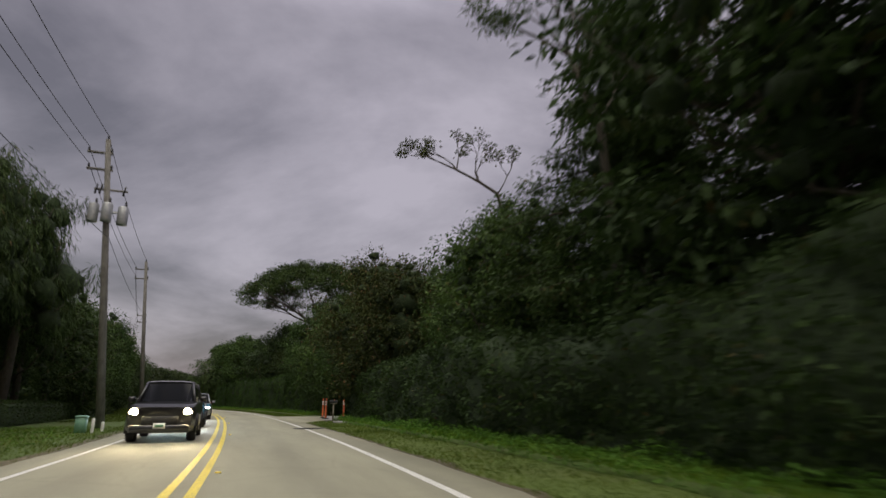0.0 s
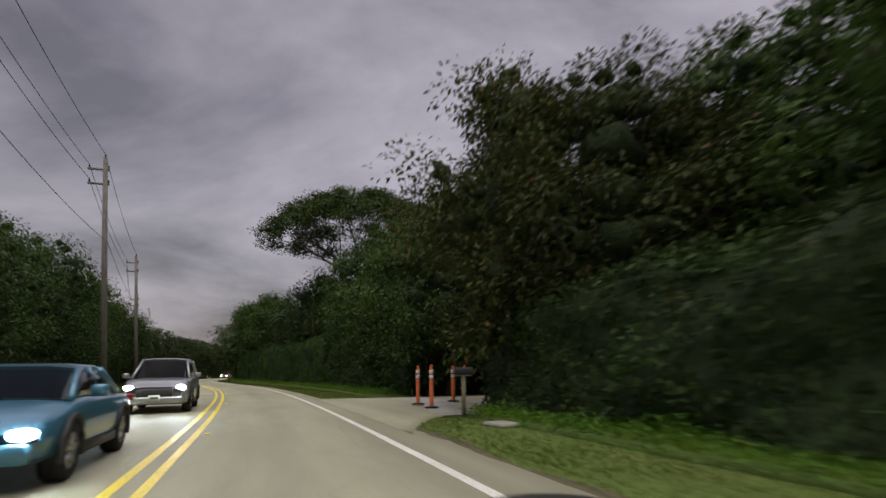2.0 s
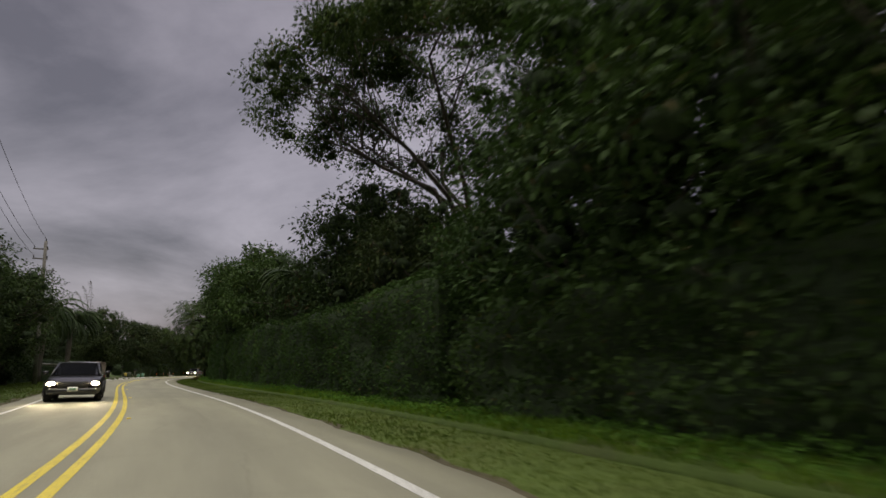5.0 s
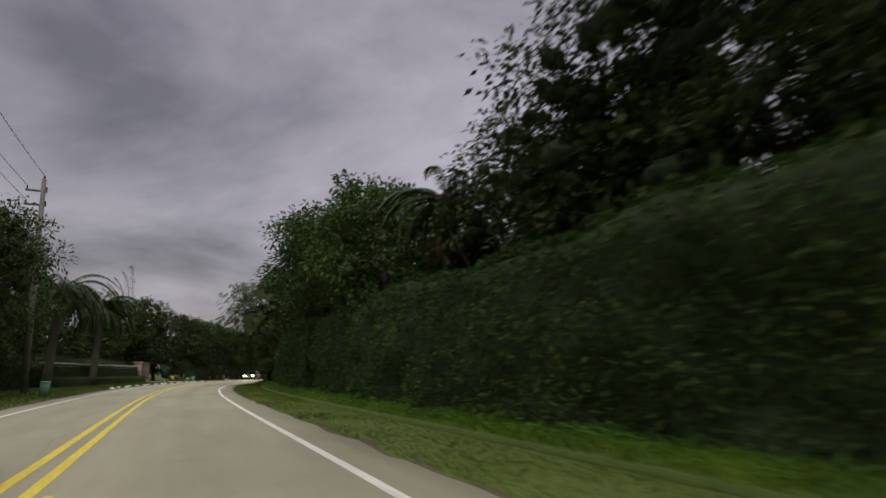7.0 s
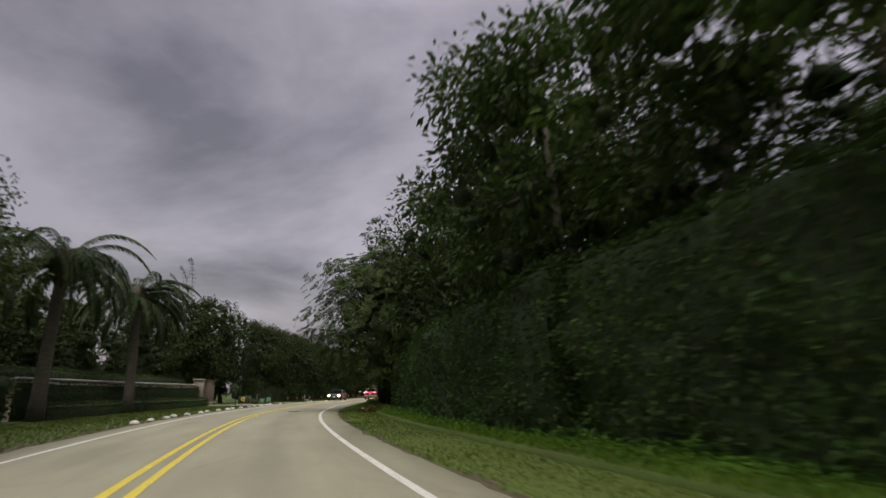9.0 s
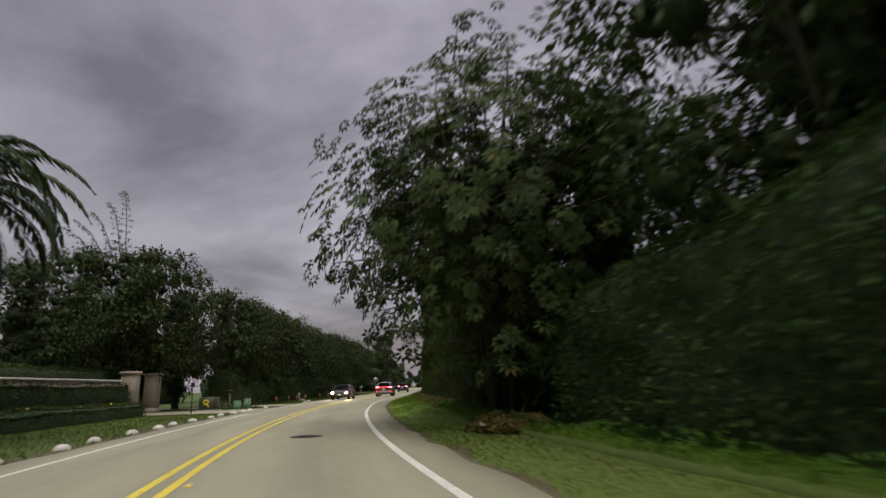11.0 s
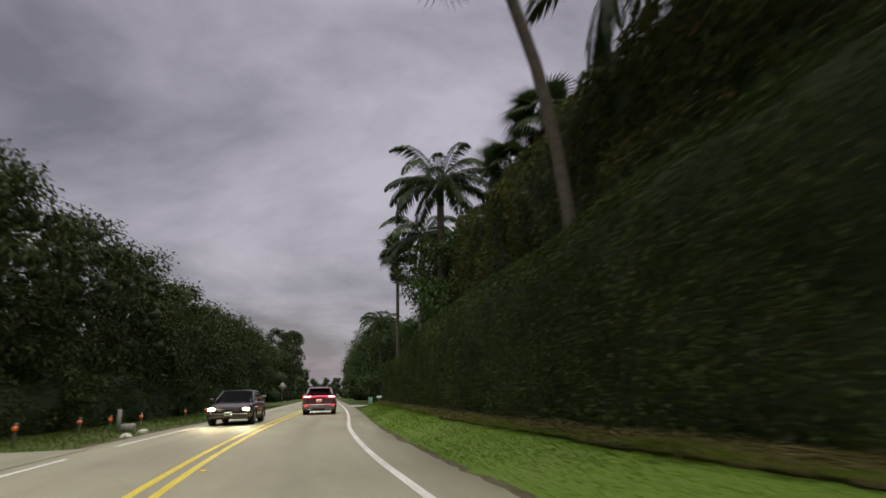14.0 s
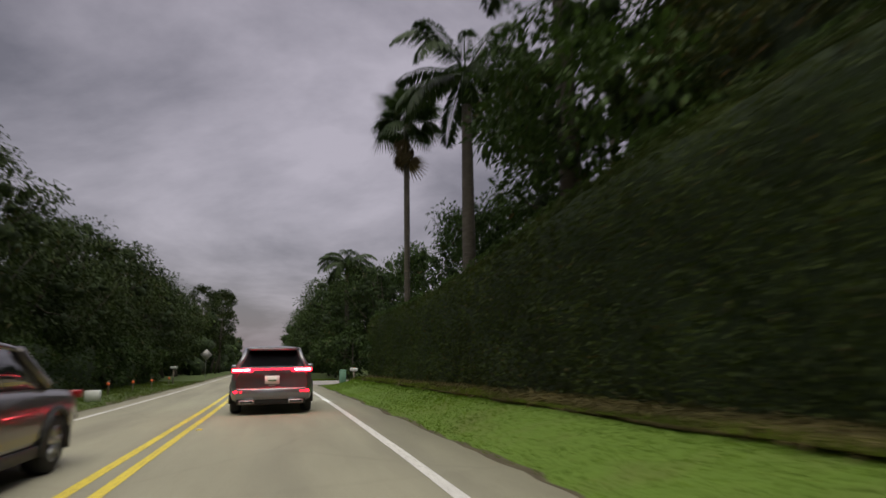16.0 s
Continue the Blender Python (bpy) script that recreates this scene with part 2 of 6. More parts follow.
LEAF_FEATHER = leaf_material("feathery_olive_leaves", (0.018, 0.034, 0.010), (0.052, 0.080, 0.022), (0.09, 0.07, 0.03), 0.03)
LEAF_LAWN = leaf_material("grass_blades", (0.058, 0.118, 0.008), (0.136, 0.242, 0.018), (0.19, 0.19, 0.05), 0.06, 0.6)
LEAF_MOWN = leaf_material("mown_grass_blades", (0.056, 0.098, 0.010), (0.130, 0.182, 0.026), (0.18, 0.17, 0.05), 0.08, 0.7)
LEAF_RUST = leaf_material("rusty_leaves", (0.026, 0.040, 0.012), (0.076, 0.096, 0.028), (0.14, 0.070, 0.036), 0.12)
LEAF_WEED = leaf_material("bright_weed_leaves", (0.045, 0.115, 0.012), (0.115, 0.250, 0.034))
PALM = leaf_material("palm_leaflets", (0.020, 0.040, 0.014), (0.055, 0.095, 0.032), (0.12, 0.085, 0.04), 0.04, 0.45)
PETAL = leaf_material("pale_petals", (0.30, 0.24, 0.23), (0.60, 0.52, 0.50), (0.5, 0.42, 0.38), 0.1)
STRAW = leaf_material("straw_litter", (0.085, 0.075, 0.030), (0.200, 0.170, 0.075), (0.26, 0.21, 0.11), 0.15)
PALM_DEAD = leaf_material("dry_palm_leaves", (0.085, 0.060, 0.032), (0.190, 0.140, 0.080), (0.24, 0.18, 0.10), 0.1)
BARK = material("grey_brown_bark", mottled((0.035, 0.030, 0.022), (0.085, 0.072, 0.055), 14, 0.9, bump=0.9, dist=0.03, stretch=(1, 1, 0.25)))
PALM_BARK = material("ringed_palm_bark", mottled((0.060, 0.052, 0.040), (0.135, 0.120, 0.098), 9, 0.9, bump=0.8, dist=0.02, stretch=(0.4, 0.4, 3.0)))
# dark green that paints in the shade deep inside crowns and hedges
INNER_SHADE = material("painted_inner_shade", mottled((0.013, 0.026, 0.008), (0.032, 0.056, 0.017), 5, 0.95, bump=0.9, dist=0.08))
POLE = material("weathered_pole_wood", mottled((0.10, 0.095, 0.085), (0.185, 0.175, 0.16), 16, 0.9, bump=0.5, dist=0.01, stretch=(1, 1, 0.12)))
GALV = material("galvanised_grey_steel", mottled((0.28, 0.29, 0.30), (0.38, 0.39, 0.40), 10, 0.5, 0.5, bump=0.05))
WIRE = material("dark_cable", mottled((0.02, 0.02, 0.022), (0.035, 0.035, 0.038), 10, 0.6))
STONE_WHITE = material("white_painted_stone", mottled((0.52, 0.51, 0.47), (0.70, 0.69, 0.65), 9, 0.85, bump=0.6))
STUCCO = material("pale_pink_stucco", mottled((0.30, 0.25, 0.21), (0.42, 0.36, 0.31), 14, 0.9, bump=0.4, broad=1.2))
CAP = material("white_wall_cap", mottled((0.52, 0.52, 0.50), (0.66, 0.66, 0.64), 10, 0.8))
ORANGE = material("orange_plastic", mottled((0.60, 0.13, 0.045), (0.72, 0.17, 0.06), 12, 0.55, bump=0.05))
ORANGE_GLOW = material("orange_reflector", mottled((0.85, 0.16, 0.05), (0.95, 0.22, 0.07), 30, 0.3, bump=0.05))
REFLECT = material("silver_reflective_band", mottled((0.62, 0.62, 0.60), (0.78, 0.78, 0.76), 30, 0.35, bump=0.05))
YELLOW_REFLECT = material("yellow_reflector", mottled((0.85, 0.62, 0.05), (0.95, 0.72, 0.08), 30, 0.3, bump=0.05))
RUBBER = material("black_rubber", mottled((0.012, 0.012, 0.012), (0.026, 0.026, 0.026), 20, 0.85))
GREEN_BOX = material("pale_green_enamel", mottled((0.12, 0.26, 0.18), (0.18, 0.34, 0.24), 8, 0.55, bump=0.05))
IRON = material("dark_cast_iron", mottled((0.022, 0.021, 0.020), (0.05, 0.047, 0.044), 20, 0.65, 0.5))
TIMBER = material("old_timber_post", mottled((0.16, 0.14, 0.11), (0.27, 0.24, 0.19), 14, 0.9, stretch=(1, 1, 0.2)))
SIGN_FACE = material("grey_sign_back", mottled((0.26, 0.26, 0.26), (0.34, 0.34, 0.34), 12, 0.5, 0.4))
GLASS = material("tinted_car_glass", lambda nt: principled(nt, (0.012, 0.013, 0.016), 0.06))
PAINT_LEAD = material("grey_car_paint", car_paint_build((0.24, 0.26, 0.29), 0.6))
PAINT_BLACK = material("black_car_paint", car_paint_build((0.018, 0.018, 0.020), 0.2))
PAINT_BLUE = material("light_blue_car_paint", car_paint_build((0.06, 0.19, 0.30), 0.3))
PAINT_SILVER = material("silver_car_paint", car_paint_build((0.34, 0.35, 0.37), 0.6))
PAINT_BROWN = material("dark_brown_car_paint", car_paint_build((0.055, 0.048, 0.044), 0.4))
TRIM = material("black_plastic_trim", mottled((0.014, 0.014, 0.015), (0.024, 0.024, 0.025), 20, 0.6))
BRIGHT_TRIM = material("brushed_silver_trim", mottled((0.42, 0.43, 0.44), (0.52, 0.53, 0.54), 20, 0.32, 0.8))
PLATE = material("white_plate", mottled((0.62, 0.64, 0.62), (0.72, 0.74, 0.72), 20, 0.5))
PLATE_INK = material("green_plate_ink", mottled((0.05, 0.14, 0.07), (0.07, 0.18, 0.09), 20, 0.5))
TAIL = material("lit_tail_lamp", glow((1.0, 0.012, 0.030), 5.0))
TAIL_CORE = material("lit_tail_lamp_core", glow((1.0, 0.24, 0.28), 14.0))
HEAD_WARM = material("lit_warm_headlamp", glow((1.0, 0.80, 0.45), 220.0))
HEAD_COOL = material("lit_white_headlamp", glow((0.85, 0.97, 1.0), 220.0))
AMBER = material("lit_amber_lamp", glow((1.0, 0.42, 0.05), 8.0))

# ---------------------------------------------------------------- the road's line
_knots = np.arange(-20.0, 261.0, 20.0)
_slope = np.gradient(np.array(HEADINGS), _knots)
S_STEP = np.arange(-140.0, 700.0, 1.0)


def _heading(s):
    s = np.clip(s, -20.0, 260.0)
    i = np.clip(np.searchsorted(_knots, s) - 1, 0, len(_knots) - 2)
    h = 20.0
    u = (s - _knots[i]) / h
    y = np.array(HEADINGS)
    return (2 * u**3 - 3 * u**2 + 1) * y[i] + (u**3 - 2 * u**2 + u) * h * _slope[i] + (-2 * u**3 + 3 * u**2) * y[i + 1] + (u**3 - u**2) * h * _slope[i + 1]


_h = np.radians(_heading(S_STEP))
_hm = (_h[1:] + _h[:-1]) / 2
ROAD_X = np.concatenate([[0], np.cumsum(-np.sin(_hm))])
ROAD_Y = np.concatenate([[0], np.cumsum(np.cos(_hm))])
ROAD_X -= np.interp(0, S_STEP, ROAD_X)
ROAD_Y -= np.interp(0, S_STEP, ROAD_Y)


# the plan's stations and offsets, and what they are in metres along and beside the road's middle line
STATIONS = ([-140, 0, 33, 59, 91, 119, 160, 171, 205, 300, 700], [-140, 0, 32.3, 58.6, 90.5, 116.3, 157.8, 166, 200.2, 295, 695])
OFFSETS = ([-60, -5, -3.5, 4.3, 20, 60], [-61.5, -5.6, -3.5, 4.3, 20.7, 62])


def turn_at(s):
    """The road's heading at station s, in degrees."""
    return float(np.degrees(np.interp(np.interp(s, *STATIONS), S_STEP, _h)))


def along(s, u, z=0.0):
    """The place at station s, offset u to the right of the road's middle, z up; takes arrays."""
    s, u = np.interp(np.asarray(s, float), *STATIONS), np.interp(np.asarray(u, float), *OFFSETS)
    h = np.interp(s, S_STEP, _h)
    x = np.interp(s, S_STEP, ROAD_X) + u * np.cos(h)
    y = np.interp(s, S_STEP, ROAD_Y) + u * np.sin(h)
    return np.stack([x, y, np.broadcast_to(np.asarray(z, float), x.shape)], -1)


def spot(s, u, z=0.0, turn=0.0, scale=1.0):
    """A pose on the road's line, facing along it."""
    p = along(s, u, z)
    m = pose(p[0], p[1], p[2], 0, 0, turn_at(s) + turn)
    return m @ Matrix.Diagonal((scale, scale, scale, 1)) if scale != 1.0 else m


# ---------------------------------------------------------------- mesh helpers
rng = np.random.default_rng(7)


def mesh_of(name, v, f, mat, smooth=False, uv=None):
    """A mesh from vertices and faces that all have the same number of corners."""
    v, f = np.asarray(v, np.float32).reshape(-1, 3), np.asarray(f, np.int32)
    me = bpy.data.meshes.new(name)
    k = f.shape[1]
    me.vertices.add(len(v))
    me.vertices.foreach_set("co", v.ravel())
    me.loops.add(f.size)
    me.loops.foreach_set("vertex_index", f.ravel())
    me.polygons.add(len(f))
    me.polygons.foreach_set("loop_start", np.arange(0, f.size, k, dtype=np.int32))
    me.update(calc_edges=True)
    if smooth:
        me.polygons.foreach_set("use_smooth", np.ones(len(f), bool))
    if uv is not None:
        layer = me.uv_layers.new(name="UVMap")
        layer.data.foreach_set("uv", np.asarray(uv, np.float32)[f.ravel()].ravel())
    me.materials.append(mat)
    me.validate()
    return me


class Build:
    """Collects quads for one mesh."""

    def __init__(self):
        self.v, self.f, self.n = [], [], 0

    def add(self, v, f):
        v = np.asarray(v, float).reshape(-1, 3)
        self.v.append(v)
        self.f.append(np.asarray(f, int).reshape(-1, 4) + self.n)
        self.n += len(v)
        return self

    def mesh(self, name, mat, smooth=False):
        return mesh_of(name, np.concatenate(self.v), np.concatenate(self.f), mat, smooth)


def empty(name, m=None, label="", category="", group="", kind=""):
    ob = new(name)
    ob.empty_display_size = 0.3
    if m is not None:
        ob.matrix_basis = m
    return tagged(ob, label, category, group, kind)


def part(name, me, parent, label="", m=None):
    ob = new(name, me)
    ob.parent = parent
    if m is not None:
        ob.matrix_basis = m
    return tagged(ob, label)


def box(cx, cy, cz, sx, sy, sz, bevel=0.0):
    """A box of quads; bevel rounds its upright edges off."""
    b = min(bevel, sx / 2.1, sy / 2.1)
    x, y, z = sx / 2, sy / 2, sz / 2
    if b > 0:
        ring = [(-x + b, -y), (x - b, -y), (x, -y + b), (x, y - b), (x - b, y), (-x + b, y), (-x, y - b), (-x, -y + b)]
    else:
        ring = [(-x, -y), (x, -y), (x, y), (-x, y)]
    n = len(ring)
    v, levels = [], [(-z, 1.0), (z - b * 0.6, 1.0), (z, 1.0 - b / max(x, y) if b else 1.0)]
    for h, k in levels:
        v += [(cx + px * k, cy + py * k, cz + h) for px, py in ring]
    f = []
    for l in range(len(levels) - 1):
        f += [(l * n + i, l * n + (i + 1) % n, (l + 1) * n + (i + 1) % n, (l + 1) * n + i) for i in range(n)]
    t = (len(levels) - 1) * n
    if n == 4:
        f += [(3, 2, 1, 0), (t, t + 1, t + 2, t + 3)]
    else:
        for o, flip in ((0, True), (t, False)):
            for q in ((0, 1, 2, 3), (0, 3, 4, 7), (4, 5, 6, 7)):
                f.append(tuple(o + i for i in (reversed(q) if flip else q)))
    return np.array(v), np.array(f)


def tube(points, radii, sides=8, cap=True):
    """A tube along points; its ends close to small caps."""
    p = np.asarray(points, float)
    r = np.asarray(radii, float)
    if cap:
        p = np.concatenate([p[:1], p, p[-1:]])
        r = np.concatenate([[1e-3], r, [1e-3]])
    d = np.gradient(np.asarray(points, float), axis=0)
    d = d / np.maximum(np.linalg.norm(d, axis=1, keepdims=True), 1e-9)
    if cap:
        d = np.concatenate([d[:1], d, d[-1:]])
    ref = np.where(np.abs(d[:, 2:3]) < 0.9, np.array([[0, 0, 1.0]]), np.array([[1.0, 0, 0]]))
    ref = ref[:1].repeat(len(d), 0) if np.abs(d[:, 2]).max() < 0.97 or np.abs(d[:, 2]).min() > 0.5 else ref
    a = np.cross(d, ref)
    a /= np.maximum(np.linalg.norm(a, axis=1, keepdims=True), 1e-9)
    b = np.cross(d, a)
    ang = np.linspace(0, 2 * math.pi, sides, endpoint=False)
    v = p[:, None] + r[:, None, None] * (np.cos(ang)[None, :, None] * a[:, None] + np.sin(ang)[None, :, None] * b[:, None])
    n = len(p)
    i, j = np.meshgrid(np.arange(n - 1), np.arange(sides), indexing="ij")
    k = (j + 1) % sides
    f = np.stack([i * sides + j, i * sides + k, (i + 1) * sides + k, (i + 1) * sides + j], -1).reshape(-1, 4)
    return v.reshape(-1, 3), f


def disc_stack(rings, sides=16):
    """A turned shape from (radius, height) rings."""
    ang = np.linspace(0, 2 * math.pi, sides, endpoint=False)
    v = np.concatenate([np.stack([r * np.cos(ang), r * np.sin(ang), np.full(sides, h)], -1) for r, h in rings])
    i, j = np.meshgrid(np.arange(len(rings) - 1), np.arange(sides), indexing="ij")
    k = (j + 1) % sides
    f = np.stack([i * sides + j, i * sides + k, (i + 1) * sides + k, (i + 1) * sides + j], -1).reshape(-1, 4)
    return v, f


def unit(a):
    return a / np.maximum(np.linalg.norm(a, axis=-1, keepdims=True), 1e-9)


def leaves(c, d, n, length, width, droop=0.12):
    """One pointed, slightly cupped leaf at each base c, along d, facing n."""
    d = unit(d)
    side = unit(np.cross(d, n))
    up = unit(np.cross(side, d))
    length = np.broadcast_to(np.asarray(length, float), (len(c),))[:, None]
    width = np.broadcast_to(np.asarray(width, float), (len(c),))[:, None]
    mid = c + d * length * 0.48
    v = np.stack([c, mid + side * width / 2 + up * width * 0.12, c + d * length - np.array([0, 0, 1.0]) * length * droop, mid - side * width / 2 + up * width * 0.12], 1)
    f = np.arange(len(c) * 4).reshape(-1, 4)
    return v.reshape(-1, 3), f


def blob(center, r, flat_z=0.8, seg=7, rings=5):
    """A lumpy closed ball of few faces; in the dark inner colour it stands for shade in a clump."""
    ang = np.linspace(0, 2 * math.pi, seg, endpoint=False)
    th = np.linspace(0.02, math.pi - 0.02, rings + 1)
    v = np.stack([np.outer(np.sin(th), np.cos(ang)), np.outer(np.sin(th), np.sin(ang)), np.outer(np.cos(th), np.ones(seg))], -1)
    v = v * (1 + rng.uniform(-0.36, 0.30, v.shape[:2])[..., None]) * r * np.array([1, 1, flat_z]) + np.asarray(center)
    i, j = np.meshgrid(np.arange(rings), np.arange(seg), indexing="ij")
    k = (j + 1) % seg
    f = np.stack([i * seg + j, (i + 1) * seg + j, (i + 1) * seg + k, i * seg + k], -1).reshape(-1, 4)
    return v.reshape(-1, 3), f


def clump_leaves(b, center, r, count, length, width, flat_z=0.8, hang=0.3):
    d = unit(rng.normal(size=(count, 3)) + np.array([0, 0, 0.25]))
    c = np.asarray(center) + d * (r * (0.30 + 0.76 * rng.uniform(0, 1, (count, 1)) ** 0.85)) * np.array([1, 1, flat_z])
    way = d + rng.normal(size=(count, 3)) * 0.6 - np.array([0, 0, hang])
    nrm = d * 0.5 + np.array([0, 0, 0.7]) + rng.normal(size=(count, 3)) * 0.35
    k = rng.uniform(0.7, 1.25, count)
    b.add(*leaves(c, way, nrm, length * k, width * k))


# ---------------------------------------------------------------- plants
def broad_tree(name, height, radius, low, clumps, per_clump, leaf, mat, label, trunk_r=0.22, flat_top=False, core=0.46, hang=0.3, spread=1.0, solid=0.0):
    """A broadleaved tree: tapered trunk, limbs and a crown of leafy clumps with gaps between them."""
    root = empty(name, None, label, "tree")
    wood, crown, inner = Build(), Build(), Build()
    fork = max(low * height, 0.12 * height)
    lean = rng.normal(size=2) * 0.03 * height
    trunk = np.array([[0, 0, -0.1], [lean[0] * 0.3, lean[1] * 0.3, fork * 0.5], [lean[0], lean[1], fork], [lean[0] * 1.4, lean[1] * 1.2, height * 0.72]])
    wood.add(*tube(trunk, [trunk_r * 1.25, trunk_r, trunk_r * 0.8, trunk_r * 0.3], 8))
    mid_z = (low * height + height) / 2
    half = (height - low * height) / 2
    # dark balls along the trunk and in the clumps, coloured as crown shade
    for k in range(6 if solid else 0):
        t = (k + 0.5) / 6
        heart = np.array([lean[0], lean[1], low * height + 2 * half * (0.04 + 0.82 * t)])
        reach = radius * solid * math.sin(math.pi * (0.12 + 0.76 * t))
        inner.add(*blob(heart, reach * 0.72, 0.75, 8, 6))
        clump_leaves(crown, heart, reach * 1.15, 250, leaf * 1.35, leaf * 0.68, 0.9, hang)
    for i in range(clumps):
        d = unit(rng.normal(size=3))
        q = rng.uniform(0.45, 0.93) ** 0.6
        if flat_top:
            d[2] = abs(d[2]) * 0.8 + 0.1
        c = np.array([lean[0], lean[1], mid_z]) + d * q * np.array([radius, radius, half]) * np.array([1, 1, 0.92])
        r = rng.uniform(0.17, 0.30) * radius * spread
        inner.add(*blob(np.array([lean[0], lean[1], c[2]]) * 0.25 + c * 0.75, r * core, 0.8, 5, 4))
        clump_leaves(crown, c, r, per_clump, leaf, leaf * 0.45, 0.8, hang)
        if i % 5 == 0:
            b0 = trunk[2] + (trunk[3] - trunk[2]) * rng.uniform(0, 0.7)
            m = (b0 + c) / 2 + np.array([0, 0, -0.04 * height])
            m = m + rng.normal(size=3) * 0.05 * radius
            wood.add(*tube([b0, m, c], [trunk_r * 0.34, trunk_r * 0.20, trunk_r * 0.06], 6))
    part("trunk", wood.mesh("trunk", BARK, True), root)
    part("crown", crown.mesh("crown", mat), root)
    part("inner_foliage", inner.mesh("inner_foliage", INNER_SHADE), root)
    return root


def rosette_tree(name, height, radius, label):
    """A tree whose large drooping leaflets stand in wheels at the ends of its twigs."""
    root = empty(name, None, label, "tree")
    wood, crown, inner = Build(), Build(), Build()
    for i in range(5):
        a = i * 2.4 + 0.3
        top = np.array([math.cos(a) * radius * 0.45, math.sin(a) * radius * 0.45, height * rng.uniform(0.6, 0.85)])
        wood.add(*tube([[math.cos(a) * 0.3, math.sin(a) * 0.3, -0.1], top * np.array([0.35, 0.35, 0.5]), top], [0.12, 0.09, 0.04], 7))
    for i in range(3900):
        d = unit(rng.normal(size=3))
        q = rng.uniform(0.35, 1.0) ** 0.5
        lump = 1.0 + 0.5 * noise.noise(Vector(d * 2.1))
        c = np.array([0, 0, height * 0.56]) + d * q * lump * np.array([radius, radius, height * 0.43])
        if c[2] < 1.7 - 0.5 * q * (c[1] < 0):
            continue
        if noise.noise(Vector(c * 0.62)) < -0.24:
            continue
        n = 8
        a = np.linspace(0, 2 * math.pi, n, endpoint=False) + rng.uniform(0, 1)
        tilt = unit(d * 0.9 + np.array([0, 0, 0.8]) + rng.normal(size=3) * 0.25)
        s1 = unit(np.cross(tilt, [0.3, 1, 0.1]))
        s2 = np.cross(tilt, s1)
        way = np.cos(a)[:, None] * s1 + np.sin(a)[:, None] * s2
        base_c = c + way * 0.06
        crown.add(*leaves(base_c, way * 1.0 - np.array([0, 0, 0.12]), tilt + way * 0.4, rng.uniform(0.19, 0.29), rng.uniform(0.10, 0.135), 0.18))
        if i % 24 == 0:
            inner.add(*blob(np.array([0, 0, height * 0.55]) * 0.62 + c * 0.38, 0.40, 0.6, 6, 4))
        if i % 26 == 0:
            wood.add(*tube([np.array([0, 0, height * 0.5]) * 0.6 + c * 0.4, (np.array([0, 0, height * 0.5]) * 0.2 + c * 0.8) + rng.normal(size=3) * 0.25 - [0, 0, 0.2], c], [0.045, 0.03, 0.012], 5))
    part("trunk", wood.mesh("trunk", BARK, True), root)
    part("crown", crown.mesh("crown", LEAF_DARK), root)
    part("inner_foliage", inner.mesh("inner_foliage", INNER_SHADE), root)
    return root


def umbrella_tree(height, radius):
    """A wide, flat-topped crown on a few long limbs."""
    root = empty("umbrella_tree", None, "wide flat-topped rain tree with long bare limbs above the hedge", "tree")
    wood, crown, inner = Build(), Build(), Build()
    fork = np.array([3.6, 2.4, height * 0.40])
    wood.add(*tube([[4.4, 2.2, -0.1], [4.1, 2.3, height * 0.2], fork], [0.5, 0.40, 0.34], 9))
    for i in range(9):
        a = i * 2 * math.pi / 9 + rng.uniform(-0.2, 0.2)
        reach = radius * rng.uniform(0.62, 0.86)
        end = np.array([math.cos(a) * reach, math.sin(a) * reach, height * rng.uniform(0.72, 0.80)])
        mid = fork * 0.5 + end * 0.5 + np.array([rng.normal() * 0.5, rng.normal() * 0.5, 0.035 * height])
        low = fork * 0.70 + mid * 0.30 + np.array([0, 0, 0.045 * height]) + rng.normal(size=3) * 0.7
        out = mid * 0.5 + end * 0.5 + rng.normal(size=3) * 0.8
        base = fork + np.array([0.05 * math.cos(a), 0.05 * math.sin(a), rng.uniform(-2.2, 0.0)])
        wood.add(*tube([base, low, mid, out, end], [0.18, 0.16, 0.12, 0.08, 0.03], 7))
        for k in range(9):
            b = a + rng.uniform(-0.5, 0.5)
            tip = np.array([math.cos(b), math.sin(b), 0]) * radius * rng.uniform(0.45, 0.98)
            tip[2] = height * (0.89 - 0.22 * (math.hypot(tip[0], tip[1]) / radius) ** 2.2 - rng.uniform(0, 0.05))
            wood.add(*tube([mid + (end - mid) * rng.uniform(0, 0.9), tip], [0.06, 0.018], 5))
    for i in range(340):
        a, q = rng.uniform(0, 2 * math.pi), math.sqrt(rng.uniform(0.02, 1.0))
        z = height * (0.93 - 0.22 * q**2.2) + rng.uniform(-1.1, 0.5) * (1.1 - 0.5 * q)
        c = np.array([math.cos(a) * q * radius, math.sin(a) * q * radius, z])
        r = rng.uniform(0.9, 1.6)
        if i % 2 == 0:
            inner.add(*blob(c + np.array([0, 0, 0.1]), r * 0.28, 0.45, 8, 5))
        clump_leaves(crown, c, r, 165, 0.25, 0.13, 0.5, 0.1)
    part("trunk", wood.mesh("trunk", BARK, True), root)
    part("crown", crown.mesh("crown", LEAF_DARK), root)
    part("inner_foliage", inner.mesh("inner_foliage", INNER_SHADE), root)
    return root


